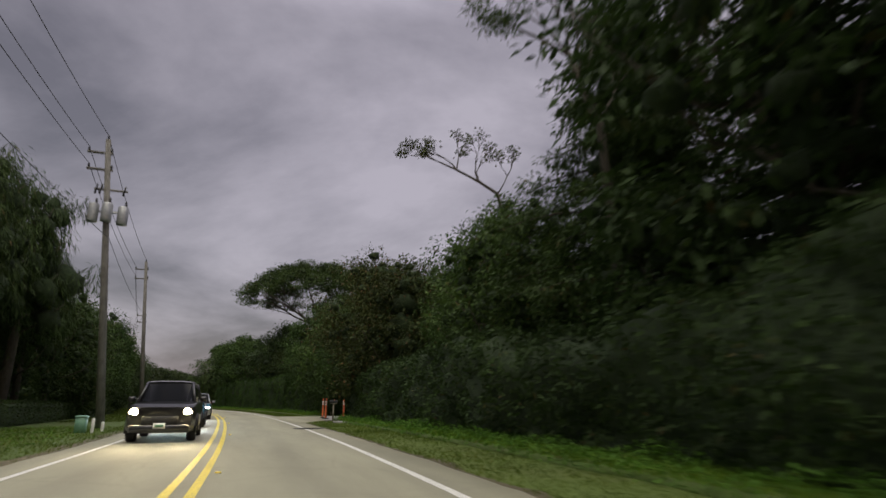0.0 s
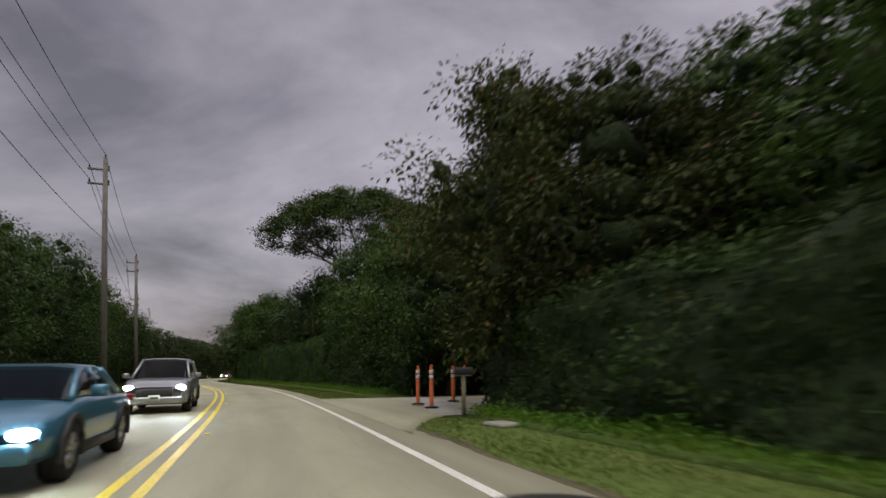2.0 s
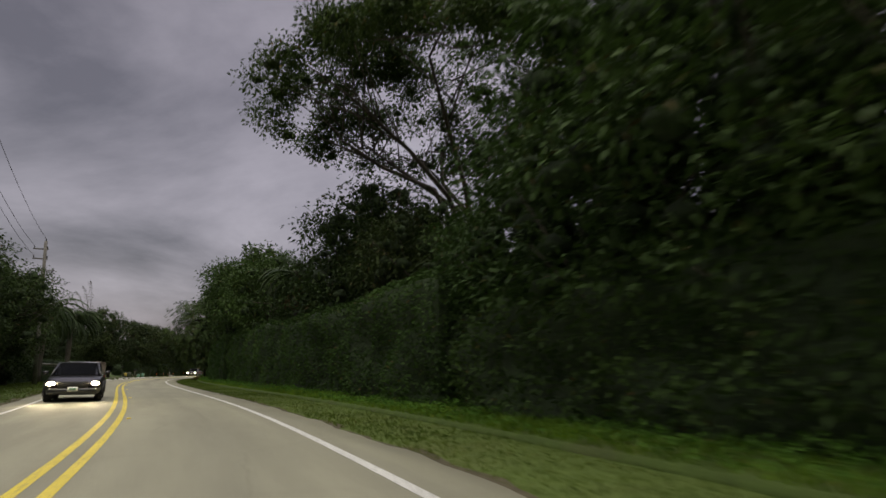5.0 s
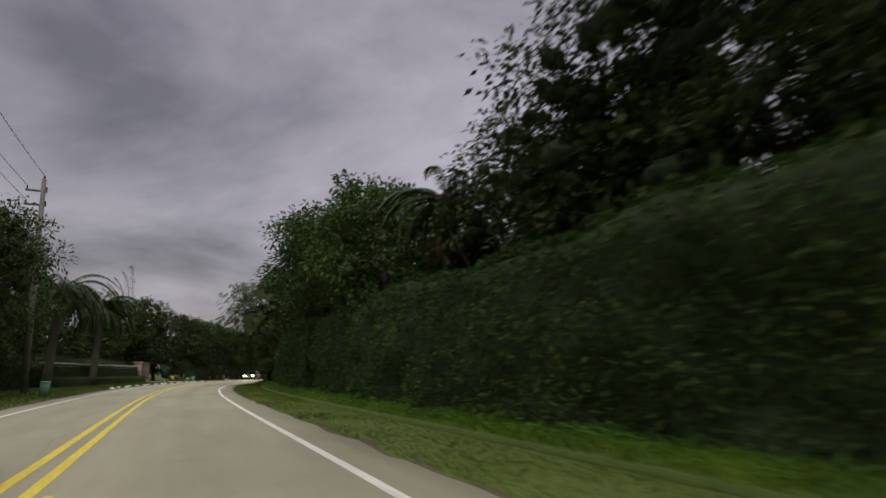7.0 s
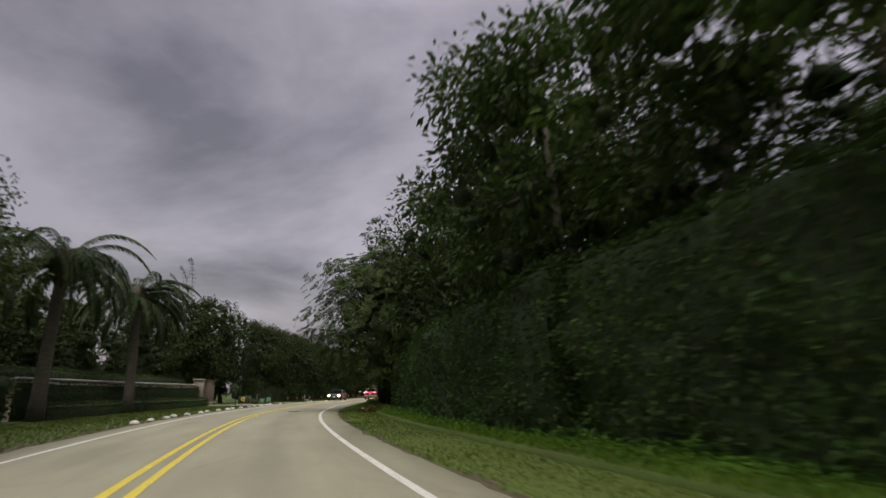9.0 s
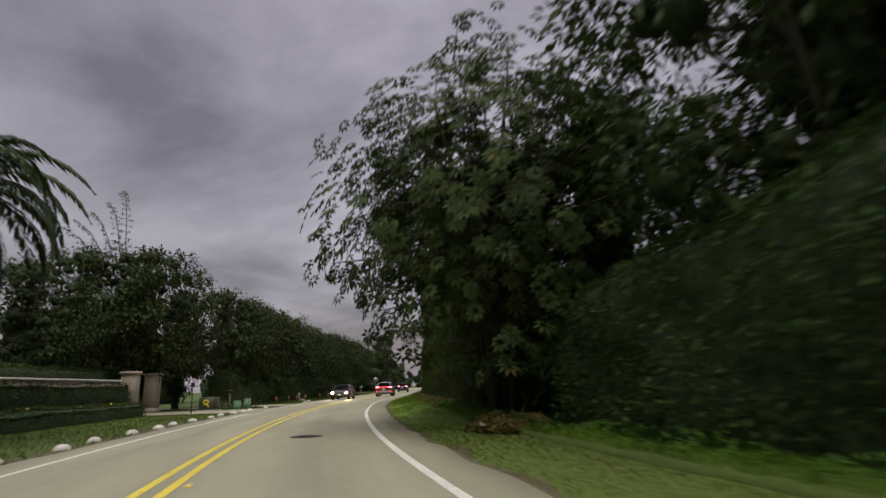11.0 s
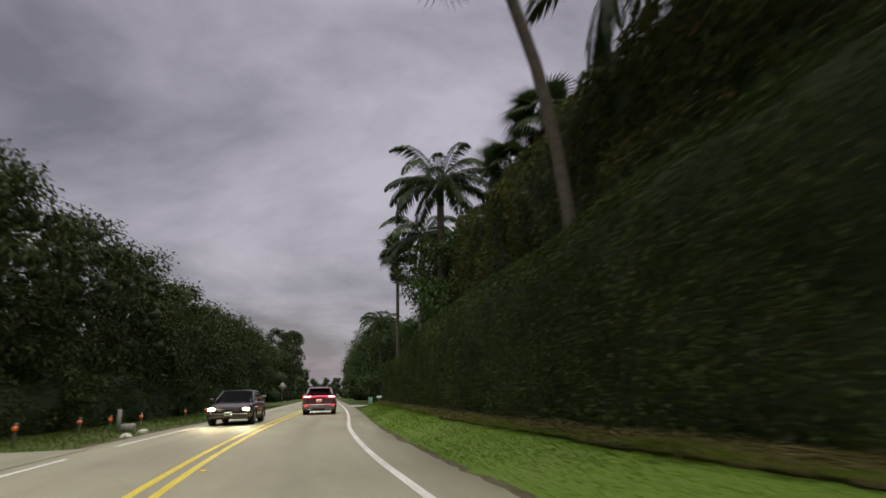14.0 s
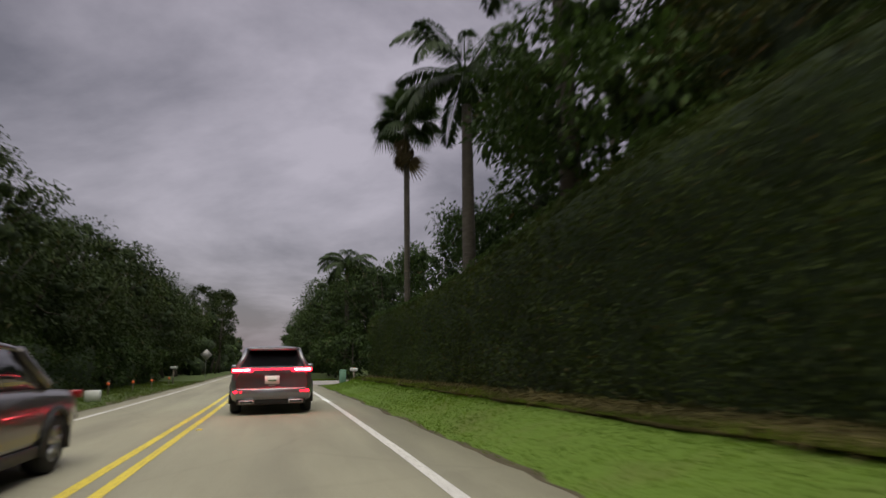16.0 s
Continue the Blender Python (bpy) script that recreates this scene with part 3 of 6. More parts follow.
def branching(b, start, way, length, radius, depth, tips, bend=0.35, thin=0.62):
    way = unit(np.asarray(way, float))
    mid = start + way * length * 0.5 + rng.normal(size=3) * length * 0.05
    end = start + way * length + rng.normal(size=3) * length * 0.06
    b.add(*tube([start, mid, end], [radius, radius * 0.82, radius * 0.62], 6))
    if depth == 0:
        tips.append(end)
        return
    for _ in range(rng.integers(2, 4)):
        w = way + rng.normal(size=3) * bend + np.array([0, 0, 0.12])
        branching(b, end, w, length * rng.uniform(0.6, 0.8), radius * thin, depth - 1, tips, bend, thin)


def crooked_tree():
    """A thin trunk that bends over to one side under a flat, sparse crown."""
    root = empty("crooked_tree", None, "crooked thin tree with sparse yellowing leaves", "tree")
    wood, tips, crown = Build(), [], Build()
    stem = np.array([[0.3, 0, -0.1], [0.5, 0.1, 7.0], [0.8, 0, 13.4], [0.5, 0, 14.9], [-0.8, 0.1, 15.7], [-2.4, 0.1, 16.4], [-4.0, 0, 16.9]])
    wood.add(*tube(stem, [0.22, 0.17, 0.13, 0.12, 0.10, 0.075, 0.04], 8))
    for k, way, length in ((3, (0.55, 0, 1.0), 1.5), (4, (0.1, 0.3, 1.0), 1.4), (4, (-0.4, -0.4, 0.9), 1.3), (5, (0.15, 0.1, 1.0), 1.15), (5, (-0.5, 0.2, 0.6), 1.1), (6, (-0.9, 0, 0.30), 0.9), (6, (-0.6, 0.4, 0.6), 0.8)):
        branching(wood, stem[k], np.array(way), length, 0.055, 3, tips, 0.42)
    for t in tips:
        clump_leaves(crown, t, rng.uniform(0.25, 0.5), 13, 0.20, 0.10, 0.6, 0.2)
    part("trunk", wood.mesh("trunk", BARK, True), root)
    part("crown", crown.mesh("crown", LEAF_OLIVE), root, "sparse yellow-green leaves")
    return root


def dead_tree():
    """A bare trunk whose thin limbs rise steeply; one long limb still carries a tuft of needles."""
    root = empty("dead_tree", None, "bare dead tree with one green tuft rising through foliage", "tree")
    wood, tips, tuft = Build(), [], Build()
    stem = np.array([[0.8, 0.6, -0.1], [0.4, 0.3, 4.5], [0, 0, 9.0], [-0.55, 0, 10.4], [-0.9, 0, 11.4]])
    wood.add(*tube(stem, [0.20, 0.16, 0.12, 0.10, 0.08], 8))
    for k, way, length in ((2, (0.35, 0, 1.0), 1.5), (3, (0.3, 0.2, 1.0), 1.4), (3, (-0.25, -0.2, 1.0), 1.3), (4, (-0.1, 0, 1.0), 1.3), (4, (-0.5, 0.2, 0.9), 1.1)):
        branching(wood, stem[k], np.array(way), length, 0.05, 3, tips, 0.26)
    limb = np.array([[-0.9, 0, 11.3], [-1.8, 0.1, 11.8], [-2.7, 0, 11.95], [-3.7, 0, 12.1]])
    wood.add(*tube(limb, [0.055, 0.045, 0.035, 0.02], 6))
    for k in range(16):
        c = limb[2] + np.array([rng.uniform(-1.3, 0.1), rng.uniform(-0.4, 0.4), rng.uniform(-0.12, 0.45)])
        clump_leaves(tuft, c, 0.32, 60, 0.20, 0.035, 0.7, -0.2)
    part("trunk", wood.mesh("trunk", BARK, True), root)
    part("tuft", tuft.mesh("tuft", LEAF_DARK), root, "tuft of dark green needles")
    return root


def tiered_tree(height, radius):
    """A tree whose long limbs carry flat, drooping sprays of leaves in tiers."""
    root = empty("tiered_tree", None, "tall dark tree with long drooping leafy sprays", "tree")
    wood, crown, inner = Build(), Build(), Build()
    wood.add(*tube([[0, 0, -0.1], [0.1, 0.1, height * 0.5], [0, 0, height * 0.95]], [0.34, 0.26, 0.08], 9))
    for i in range(76):
        z = height * (0.26 + 0.70 * i / 76)
        a = i * 2.399 + rng.uniform(-0.3, 0.3)
        reach = radius * (1.05 - 0.72 * max(0, i / 76 - 0.25) ** 1.2) * rng.uniform(0.62, 1.12)
        out = np.array([math.cos(a), math.sin(a), 0])
        t = np.linspace(0, 1, 6)
        p = np.array([0, 0, z]) + out * reach * t[:, None] + np.array([0, 0, 1.0]) * (reach * (0.30 * t - 0.34 * t**2.2))[:, None]
        wood.add(*tube(p, np.linspace(0.07, 0.015, 6), 5))
        for q in np.linspace(0.3, 1.0, 9):
            c = np.array([np.interp(q, t, p[:, k]) for k in range(3)])
            clump_leaves(crown, c + rng.normal(size=3) * 0.16, rng.uniform(0.45, 0.75), 62, 0.25, 0.075, 0.42, 0.75)
        inner.add(*blob(p[1], reach * 0.23, 0.6, 6, 4))
    part("trunk", wood.mesh("trunk", BARK, True), root)
    part("crown", crown.mesh("crown", LEAF_DARK), root)
    part("inner_foliage", inner.mesh("inner_foliage", INNER_SHADE), root)
    return root


def weeping_tree(height, radius):
    """A shaggy tree: a few rising limbs hung with long curtains of fine twigs."""
    root = empty("weeping_tree", None, "tall shaggy dark tree with hanging curtains of needles", "tree")
    wood, crown, inner = Build(), Build(), Build()
    wood.add(*tube([[0, 0, -0.1], [0.1, 0, height * 0.35], [0, 0.1, height * 0.9]], [0.32, 0.24, 0.07], 9))
    for i in range(26):
        a = i * 2.399
        z = height * (0.40 + 0.56 * i / 26)
        reach = radius * (1.0 - 0.55 * (i / 26) ** 2) * rng.uniform(0.55, 1.1)
        end = np.array([math.cos(a) * reach, math.sin(a) * reach, z + 0.08 * height])
        base = np.array([0, 0, z - 0.06 * height])
        mid = base * 0.5 + end * 0.5 - np.array([0, 0, 0.25])
        wood.add(*tube([base, mid, end], [0.09, 0.06, 0.02], 5))
        for q in (0.45, 0.75, 1.0):
            c = base + (end - base) * q + rng.normal(size=3) * 0.2
            clump_leaves(crown, c - [0, 0, 0.5], rng.uniform(0.55, 0.85), 120, 0.55, 0.05, 1.5, 1.9)
        inner.add(*blob(mid * 0.6 + end * 0.4 - [0, 0, 0.3], reach * 0.30, 1.1, 7, 5))
    part("trunk", wood.mesh("trunk", BARK, True), root)
    part("crown", crown.mesh("crown", LEAF_DARK), root)
    part("inner_foliage", inner.mesh("inner_foliage", INNER_SHADE), root)
    return root


def spray_tree(height, label):
    """A clump of thin arching canes with short side twigs, half dead."""
    root = empty("bamboo_clump", None, label, "bamboo")
    for k in range(5):
        wood, crown = Build(), Build()
        a = math.pi * 0.8 + k * 0.35
        reach = 1.4 + 0.7 * k
        t = np.linspace(0, 1, 9)
        p = np.stack([math.cos(a) * reach * t**2.4, math.sin(a) * reach * t**2.4, height * (t - 0.16 * t**5) * (1.0 - 0.06 * k) * 1.08], -1)
        wood.add(*tube(p, np.linspace(0.06, 0.02, 9), 5))
        for q in np.linspace(0.5, 0.98, 16):
            c = np.array([np.interp(q, t, p[:, i]) for i in range(3)])
            for s in (-1, 1):
                e = c + np.array([math.cos(a + s * 1.2), math.sin(a + s * 1.2), 0.15]) * rng.uniform(0.35, 0.9) * (1.25 - q)
                wood.add(*tube([c, e], [0.016, 0.010], 4))
                n = 5
                crown.add(*leaves(np.repeat(e[None], n, 0), rng.normal(size=(n, 3)) - [0, 0, 0.5], rng.normal(size=(n, 3)) + [0, 0, 1], 0.24, 0.06))
        part("cane", wood.mesh("cane", BARK, True), root)
        part("cane_leaves", crown.mesh("cane_leaves", LEAF_OLIVE), root)
    return root


def frond(length, width, count, arch, rise=0.5, hang=0.35):
    """A feather frond: an arching rib with leaflets down both sides."""
    b = Build()
    t = np.linspace(0, 1, 9)
    p = np.stack([np.zeros(9), length * (np.sin(t * 1.25) / math.sin(1.25)) * (1 - 0.12 * arch * t**2), length * (rise * t - (rise + arch * 0.62) * t**2.0)], -1)
    b.add(*tube(p, np.linspace(0.035, 0.006, 9), 4))
    q = np.linspace(0.14, 0.99, count)
    c = np.stack([np.interp(q, t, p[:, i]) for i in range(3)], -1)
    way = unit(np.stack([np.interp(q, t, np.gradient(p[:, i], t)) for i in range(3)], -1))
    prof = np.sin(np.clip(q * 1.05, 0, 1) * math.pi) ** 0.55 * 0.9 + 0.12
    for s in (-1, 1):
        d = way * 0.55 + np.array([s * 1.0, 0, 0]) - np.array([0, 0, hang]) + rng.normal(size=(count, 3)) * 0.10
        b.add(*leaves(c, d, np.array([0, 0, 1.0]) + way * 0.2, width * prof * rng.uniform(0.85, 1.1, count), 0.10, 0.35))
    return b


def feather_palm(name, height, fronds, length, label, trunk_r=0.16, lean=(0, 0), shaft=0.0, arch=0.7, leaflets=36, width=0.75, rough_top=False, drop=0.25, hang=0.35, dry=0):
    root = empty(name, None, label, "palm")
    t = np.linspace(0, 1, 7)
    p = np.stack([lean[0] * t**1.6, lean[1] * t**1.6, height * t - 0.1 * (1 - t)], -1)
    swell = 1 + 0.35 * np.exp(-t * 9) + (0.12 * np.sin(t * 3.1) if shaft else 0)
    part("trunk", Build().add(*tube(p, trunk_r * swell * (1 - 0.18 * t), 10)).mesh("trunk", PALM_BARK, True), root)
    top = p[-1]
    if shaft:
        part("crownshaft", Build().add(*tube([top, top + [0, 0, shaft * 0.5], top + [0, 0, shaft]], [trunk_r * 0.95, trunk_r * 0.85, trunk_r * 0.45], 10)).mesh("crownshaft", PALM, True), root, "smooth green crownshaft")
        top = top + np.array([0, 0, shaft * 0.92])
    if rough_top:
        part("boot_crown", Build().add(*blob(top - [0, 0, 0.25], trunk_r * 2.1, 1.5, 10, 7)).mesh("boot_crown", BARK), root, "rough ball of cut frond bases")
    shapes = [frond(length * k, width, leaflets, arch * a, rise=r, hang=hang).mesh("frond", PALM) for k, a, r in ((1.0, 1.0, 0.55), (0.95, 1.25, 0.30), (1.02, 0.8, 0.85), (0.9, 1.45, 0.10))]
    for i in range(fronds):
        a = i * 137.5 + rng.uniform(-12, 12)
        level = i / fronds
        tilt = 48 - 88 * level * (1 - drop * 0.2) + rng.uniform(-7, 7)
        m = Matrix.Translation(top) @ pose(0, 0, 0, 0, 0, a) @ pose(0, 0, 0, tilt * 0.75, rng.uniform(-10, 10), 0)
        part("frond", shapes[i % 4], root, "", m)
    withered = frond(length * 0.8, width, leaflets, arch * 0.6, rise=0.0, hang=0.9).mesh("dry_frond", PALM_DEAD) if dry else None
    for i in range(dry):
        m = Matrix.Translation(top - np.array([0, 0, 0.35])) @ pose(0, 0, 0, 0, 0, i * 137.5 + 20) @ pose(0, 0, 0, -50 - rng.uniform(0, 20), rng.uniform(-10, 10), 0)
        part("dry_frond", withered, root, "dry orange-brown hanging frond", m)
    return root


def fan_leaf(mat, size=0.9, segments=26, hang=0.35):
    """A fan leaf: a stalk and pleated segments that spread from its end and droop."""
    b = Build()
    b.add(*tube([[0, 0, 0], [0, 0.45, 0.10], [0, 0.9, 0.12]], [0.022, 0.016, 0.010], 4))
    a = np.linspace(-2.2, 2.2, segments)
    c = np.repeat(np.array([[0, 0.9, 0.12]]), segments, 0)
    d = np.stack([np.sin(a), np.cos(a), np.full(segments, -hang) - 0.15 * np.cos(a)], -1)
    b.add(*leaves(c, d, np.array([0, 0, 1.0]) + rng.normal(size=(segments, 3)) * 0.15, size * (0.75 + 0.3 * np.cos(a * 0.55)), 0.085, 0.25))
    return b.mesh("fan_leaf", mat)


def fan_palm(name, height, label, lean=(0, 0), crown=26, dead=12, size=0.9, trunk_r=0.15, grow=1.0):
    root = empty(name, None, label, "palm")
    t = np.linspace(0, 1, 9)
    p = np.stack([lean[0] * t**3, lean[1] * t**3, height * t - 0.1 * (1 - t)], -1)
    part("trunk", Build().add(*tube(p, trunk_r * (1 + 0.3 * np.exp(-t * 8)), 10)).mesh("trunk", PALM_BARK, True), root)
    top = p[-1]
    green = [fan_leaf(PALM, size * k, 26, h) for k, h in ((1.0, 0.35), (0.92, 0.6))]
    brown = [fan_leaf(PALM_DEAD, size * 0.85, 18, h) for h in (0.8, 1.1)]
    for i in range(crown):
        m = Matrix.Translation(top) @ pose(0, 0, 0, 0, 0, i * 137.5) @ pose(0, 0, 0, 64 - 92 * i / crown + rng.uniform(-12, 12), rng.uniform(-15, 15), 0) @ Matrix.Scale(grow * rng.uniform(0.85, 1.12), 4)
        part("fan_leaf", green[i % 2], root, "", m)
    for i in range(dead):
        m = Matrix.Translation(top - np.array([0, 0, 0.3 + 1.0 * i / max(dead, 1)])) @ pose(0, 0, 0, 0, 0, i * 137.5 + 40) @ pose(0, 0, 0, -48 - 38 * i / max(dead, 1) + rng.uniform(-9, 9), rng.uniform(-15, 15), 0) @ Matrix.Scale(grow * rng.uniform(0.75, 1.1), 4)
        part("dead_fan_leaf", brown[i % 2], root, "dry brown hanging fan leaf", m)
    return root


def hedge(name, s0, s1, face, depth, top, leaf, density, mat, label, rough=0.10, side=1, round_r=0.35, lit_fringe=0):
    """A hedge along the road. face: lateral place of its road side; top: its height as a function of s; side: 1 on the right, -1 on the left."""
    root = empty(name, spot((s0 + s1) / 2, side * face), label, "hedge")
    inv = root.matrix_basis.inverted()
    inv3 = np.array(inv)

    def local(p):
        return p @ inv3[:3, :3].T + inv3[:3, 3]

    def surface(s, q):
        """q from 0 at the foot of the road face over the top to the back."""
        h = top(s)
        run = q * (h + depth)
        up = np.minimum(run, h)
        over = np.maximum(run - h, 0)
        corner = np.clip(1 - np.abs(run - h) / 0.6, 0, 1) * round_r * 0.6
        lump = np.array([noise.noise(Vector((a * 0.45, b * 0.7, face))) + 0.5 * noise.noise(Vector((a * 1.7, b * 2.1, 3 + face))) for a, b in zip(s, run)]) * rough * 2
        u = face + over + corner * 0.7 - lump * (over <= 0)
        z = up - corner * 0.5 + lump * (over > 0) * 0.8
        n = np.stack([np.where(over > 0, 0.0, -1.0), np.zeros_like(s), np.where(over > 0, 1.0, 0.15)], -1)
        return u, z, n
    ns, nq = max(int((s1 - s0) / 1.0), 2), 9
    gs, gq = np.meshgrid(np.linspace(s0, s1, ns), np.linspace(0, 1, nq), indexing="ij")
    u, z, n = surface(gs.ravel(), gq.ravel())
    u, z = u + np.where(n[:, 2] > 0.5, 0.0, 0.14), z - np.where(n[:, 2] > 0.5, 0.14, 0)
    v = local(along(gs.ravel(), side * u, z))
    i, j = np.meshgrid(np.arange(ns - 1), np.arange(nq - 1), indexing="ij")
    f = np.stack([i * nq + j, (i + 1) * nq + j, (i + 1) * nq + j + 1, i * nq + j + 1], -1).reshape(-1, 4)
    # dark sheet behind the leaves; its colour paints the shade inside the hedge
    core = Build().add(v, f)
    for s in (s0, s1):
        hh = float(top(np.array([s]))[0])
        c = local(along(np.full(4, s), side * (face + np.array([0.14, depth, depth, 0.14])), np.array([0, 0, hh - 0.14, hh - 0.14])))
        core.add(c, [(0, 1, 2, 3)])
    part("inner_foliage", core.mesh("inner_foliage", INNER_SHADE), root)
    mean_h = float(np.mean(top(np.linspace(s0, s1, 20))))
    count = int((s1 - s0) * (mean_h + depth) * density)
    s = rng.uniform(s0, s1, count)
    q = rng.uniform(0, 1, count) ** 1.08
    u, z, n = surface(s, q)
    h = np.interp(np.interp(s, *STATIONS), S_STEP, _h)
    ax = np.stack([np.cos(h), np.sin(h), np.zeros(count)], -1)
    nrm = ax * (n[:, :1] * side) + np.array([0, 0, 1.0]) * n[:, 2:]
    way = nrm * 0.45 + rng.normal(size=(count, 3)) * 0.75 + np.array([0, 0, 0.05])
    k = rng.uniform(0.65, 1.3, count)
    ends = rng.uniform(-0.05, 0.12, count)
    c = along(s, side * (u + ends), z)
    lv, lf = leaves(c, way, nrm + rng.normal(size=(count, 3)) * 0.55, leaf * k, leaf * 0.5 * k)
    foliage = Build().add(local(lv), lf)
    for se, sign in ((s0, -1), (s1, 1)):
        hh = float(top(np.array([se]))[0])
        m = int(hh * depth * density)
        uu, zz = rng.uniform(face, face + depth, m), rng.uniform(0, hh, m)
        hd = np.interp(np.interp(se, *STATIONS), S_STEP, _h)
        nn = np.array([-math.sin(hd), math.cos(hd), 0]) * sign
        lv, lf = leaves(along(np.full(m, se + sign * 0.1), side * uu, zz), nn * 0.5 + rng.normal(size=(m, 3)) * 0.7, nn + rng.normal(size=(m, 3)) * 0.5, leaf, leaf * 0.5)
        foliage.add(local(lv), lf)
    part("foliage", foliage.mesh("foliage", mat), root)
    # lighter green leaves on the top edge imitate sky light catching it
    if lit_fringe:
        m = int((s1 - s0) * lit_fringe)
        ss = rng.uniform(s0, s1, m)
        over = rng.uniform(0, 1, m) ** 2
        c = along(ss, side * (face + 0.05 + over * 0.7), top(ss) - 0.10 + 0.10 * over + rng.uniform(-0.05, 0.08, m))
        lv, lf = leaves(c, rng.normal(size=(m, 3)) * 0.5 + np.array([0, 0, 0.9]), rng.normal(size=(m, 3)) * 0.5 + np.array([0, 0, 1.0]), leaf * rng.uniform(0.7, 1.4, m), leaf * 0.45)
        part("top_fringe", Build().add(local(lv), lf).mesh("top_fringe", LEAF_MID), root, "lighter leaves standing for sky light along the top")
    return root


# ---------------------------------------------------------------- ground and road
def ground_sheet():
    r = np.concatenate([np.linspace(0, 320, 9), [600, 1200, 2600, 4500]])
    ang = np.linspace(0, 2 * math.pi, 48, endpoint=False)
    v = np.concatenate([np.stack([-10 + q * np.cos(ang), 100 + q * np.sin(ang), np.full(48, -0.035)], -1) for q in np.maximum(r, 0.01)])
    i, j = np.meshgrid(np.arange(len(r) - 1), np.arange(48), indexing="ij")
    k = (j + 1) % 48
    f = np.stack([i * 48 + j, (i + 1) * 48 + j, (i + 1) * 48 + k, i * 48 + k], -1).reshape(-1, 4)
    tagged(new("ground", mesh_of("ground", v, f, GROUND)), "rough green lawn and soil beside the road", "ground", kind="structure")


def strip(name, s0, s1, left, right, z, mat, label, category, step=1.0, across=2, skirt=0.0, ragged=(0.0, 0.0), shift=((0,), (0,))):
    """A strip of the road from s0 to s1 between two lateral places, with a skirt down at its sides."""
    s = np.arange(s0, s1 + 0.01, step)
    n = len(s)
    wob = lambda seed, k: np.array([noise.noise(Vector((q * 0.55, seed, 0))) + 0.6 * noise.noise(Vector((q * 1.9, seed, 5))) for q in s]) * k
    aside = np.interp(s, *shift)
    lft, rgt = left + aside + wob(1.3 + left, ragged[0]), right + aside + wob(7.7 + right, ragged[1])
    if z > 0.01:
        ends = np.clip(np.minimum(s - s0, s1 - s) / 2.2, 0, 1)
        z = -0.04 + (z + 0.04) * ends * ends * (3 - 2 * ends)
    cols, uvs = [], []
    if skirt:
        cols.append(along(s, lft - 0.02, z - skirt))
        uvs.append(np.stack([lft, s], -1))
    for t in np.linspace(0, 1, across):
        u = lft * (1 - t) + rgt * t
        cols.append(along(s, u, z))
        uvs.append(np.stack([u, s], -1))
    if skirt:
        cols.append(along(s, rgt + 0.02, z - skirt))
        uvs.append(np.stack([rgt, s], -1))
    m = len(cols)
    v = np.stack(cols, 1).reshape(-1, 3)
    i, j = np.meshgrid(np.arange(n - 1), np.arange(m - 1), indexing="ij")
    f = np.stack([i * m + j, i * m + j + 1, (i + 1) * m + j + 1, (i + 1) * m + j], -1).reshape(-1, 4)
    return tagged(new(name, mesh_of(name, v, f, mat, uv=np.stack(uvs, 1).reshape(-1, 2))), label, category, kind="structure")


ground_sheet()
strip("road", -70, 420, -3.5, 4.3, 0.0, ASPHALT, "worn grey asphalt two-lane road with ragged edges", "road", 0.5, 9, 0.08, (0.10, 0.14))
strip("verge_right", -70, 420, 4.0, 4.5, -0.022, SAND, "bare sandy strip beside the asphalt", "verge", 0.5, 2, 0.0, (0.0, 0.35))
strip("verge_left", -70, 420, -3.85, -3.3, -0.022, SAND, "bare sandy strip beside the asphalt", "verge", 0.5, 2, 0.0, (0.3, 0.0))
strip("mown_verge", -70, 140, 4.35, 6.6, -0.028, MOWN, "mown olive-green turf strip beside the road", "verge", 0.5, 4, 0.0, (0.15, 0.1))
for name, s0, s1 in (("grass_ledge", -14, 37.0), ("grass_ledge", 50.0, 138.0)):
    strip(name, s0, s1, 6.45, 9.2, 0.075, GROUND, "low grassy ledge along the hedge's foot", "verge", 0.25, 5, 0.13, (0.10, 0.0))
for name, u in (("yellow_line_left", -0.16), ("yellow_line_right", 0.16)):
    strip(name, -70, 420, u - 0.065, u + 0.065, 0.004, YELLOW, "worn solid yellow centre line", "road marking", 1.0, 2, 0.0, (0.008, 0.008))
strip("edge_line_right", -70, 420, 3.36, 3.50, 0.004, WHITE_LINE, "solid white edge line", "road marking", 1.0, 2, 0.0, (0.008, 0.008), ((130, 142, 150, 162, 170, 180, 188, 212), (0, -0.05, -0.11, -0.11, -0.17, -0.17, -0.06, -0.03)))
for a, b in ((-70, 154), (158, 172), (175, 420)):
    strip("edge_line_left", a, b, -2.83, -2.71, 0.004, WHITE_LINE, "solid white edge line", "road marking", 1.0, 2, 0.0, (0.008, 0.008))


TAR = material("tar_seam", mottled((0.085, 0.083, 0.072), (0.150, 0.147, 0.125), 9, 0.7, bump=0.5))
for s0, s1, u0, u1 in ((56.2, 56.6, -3.2, 4.1), (164.0, 164.5, -3.2, -0.3)):
    strip("road_patch", s0, s1, u0, u1, 0.002, TAR, "dark tar seam across the asphalt", "road patch", 0.1, 2, 0.0, (0.1, 0.1))


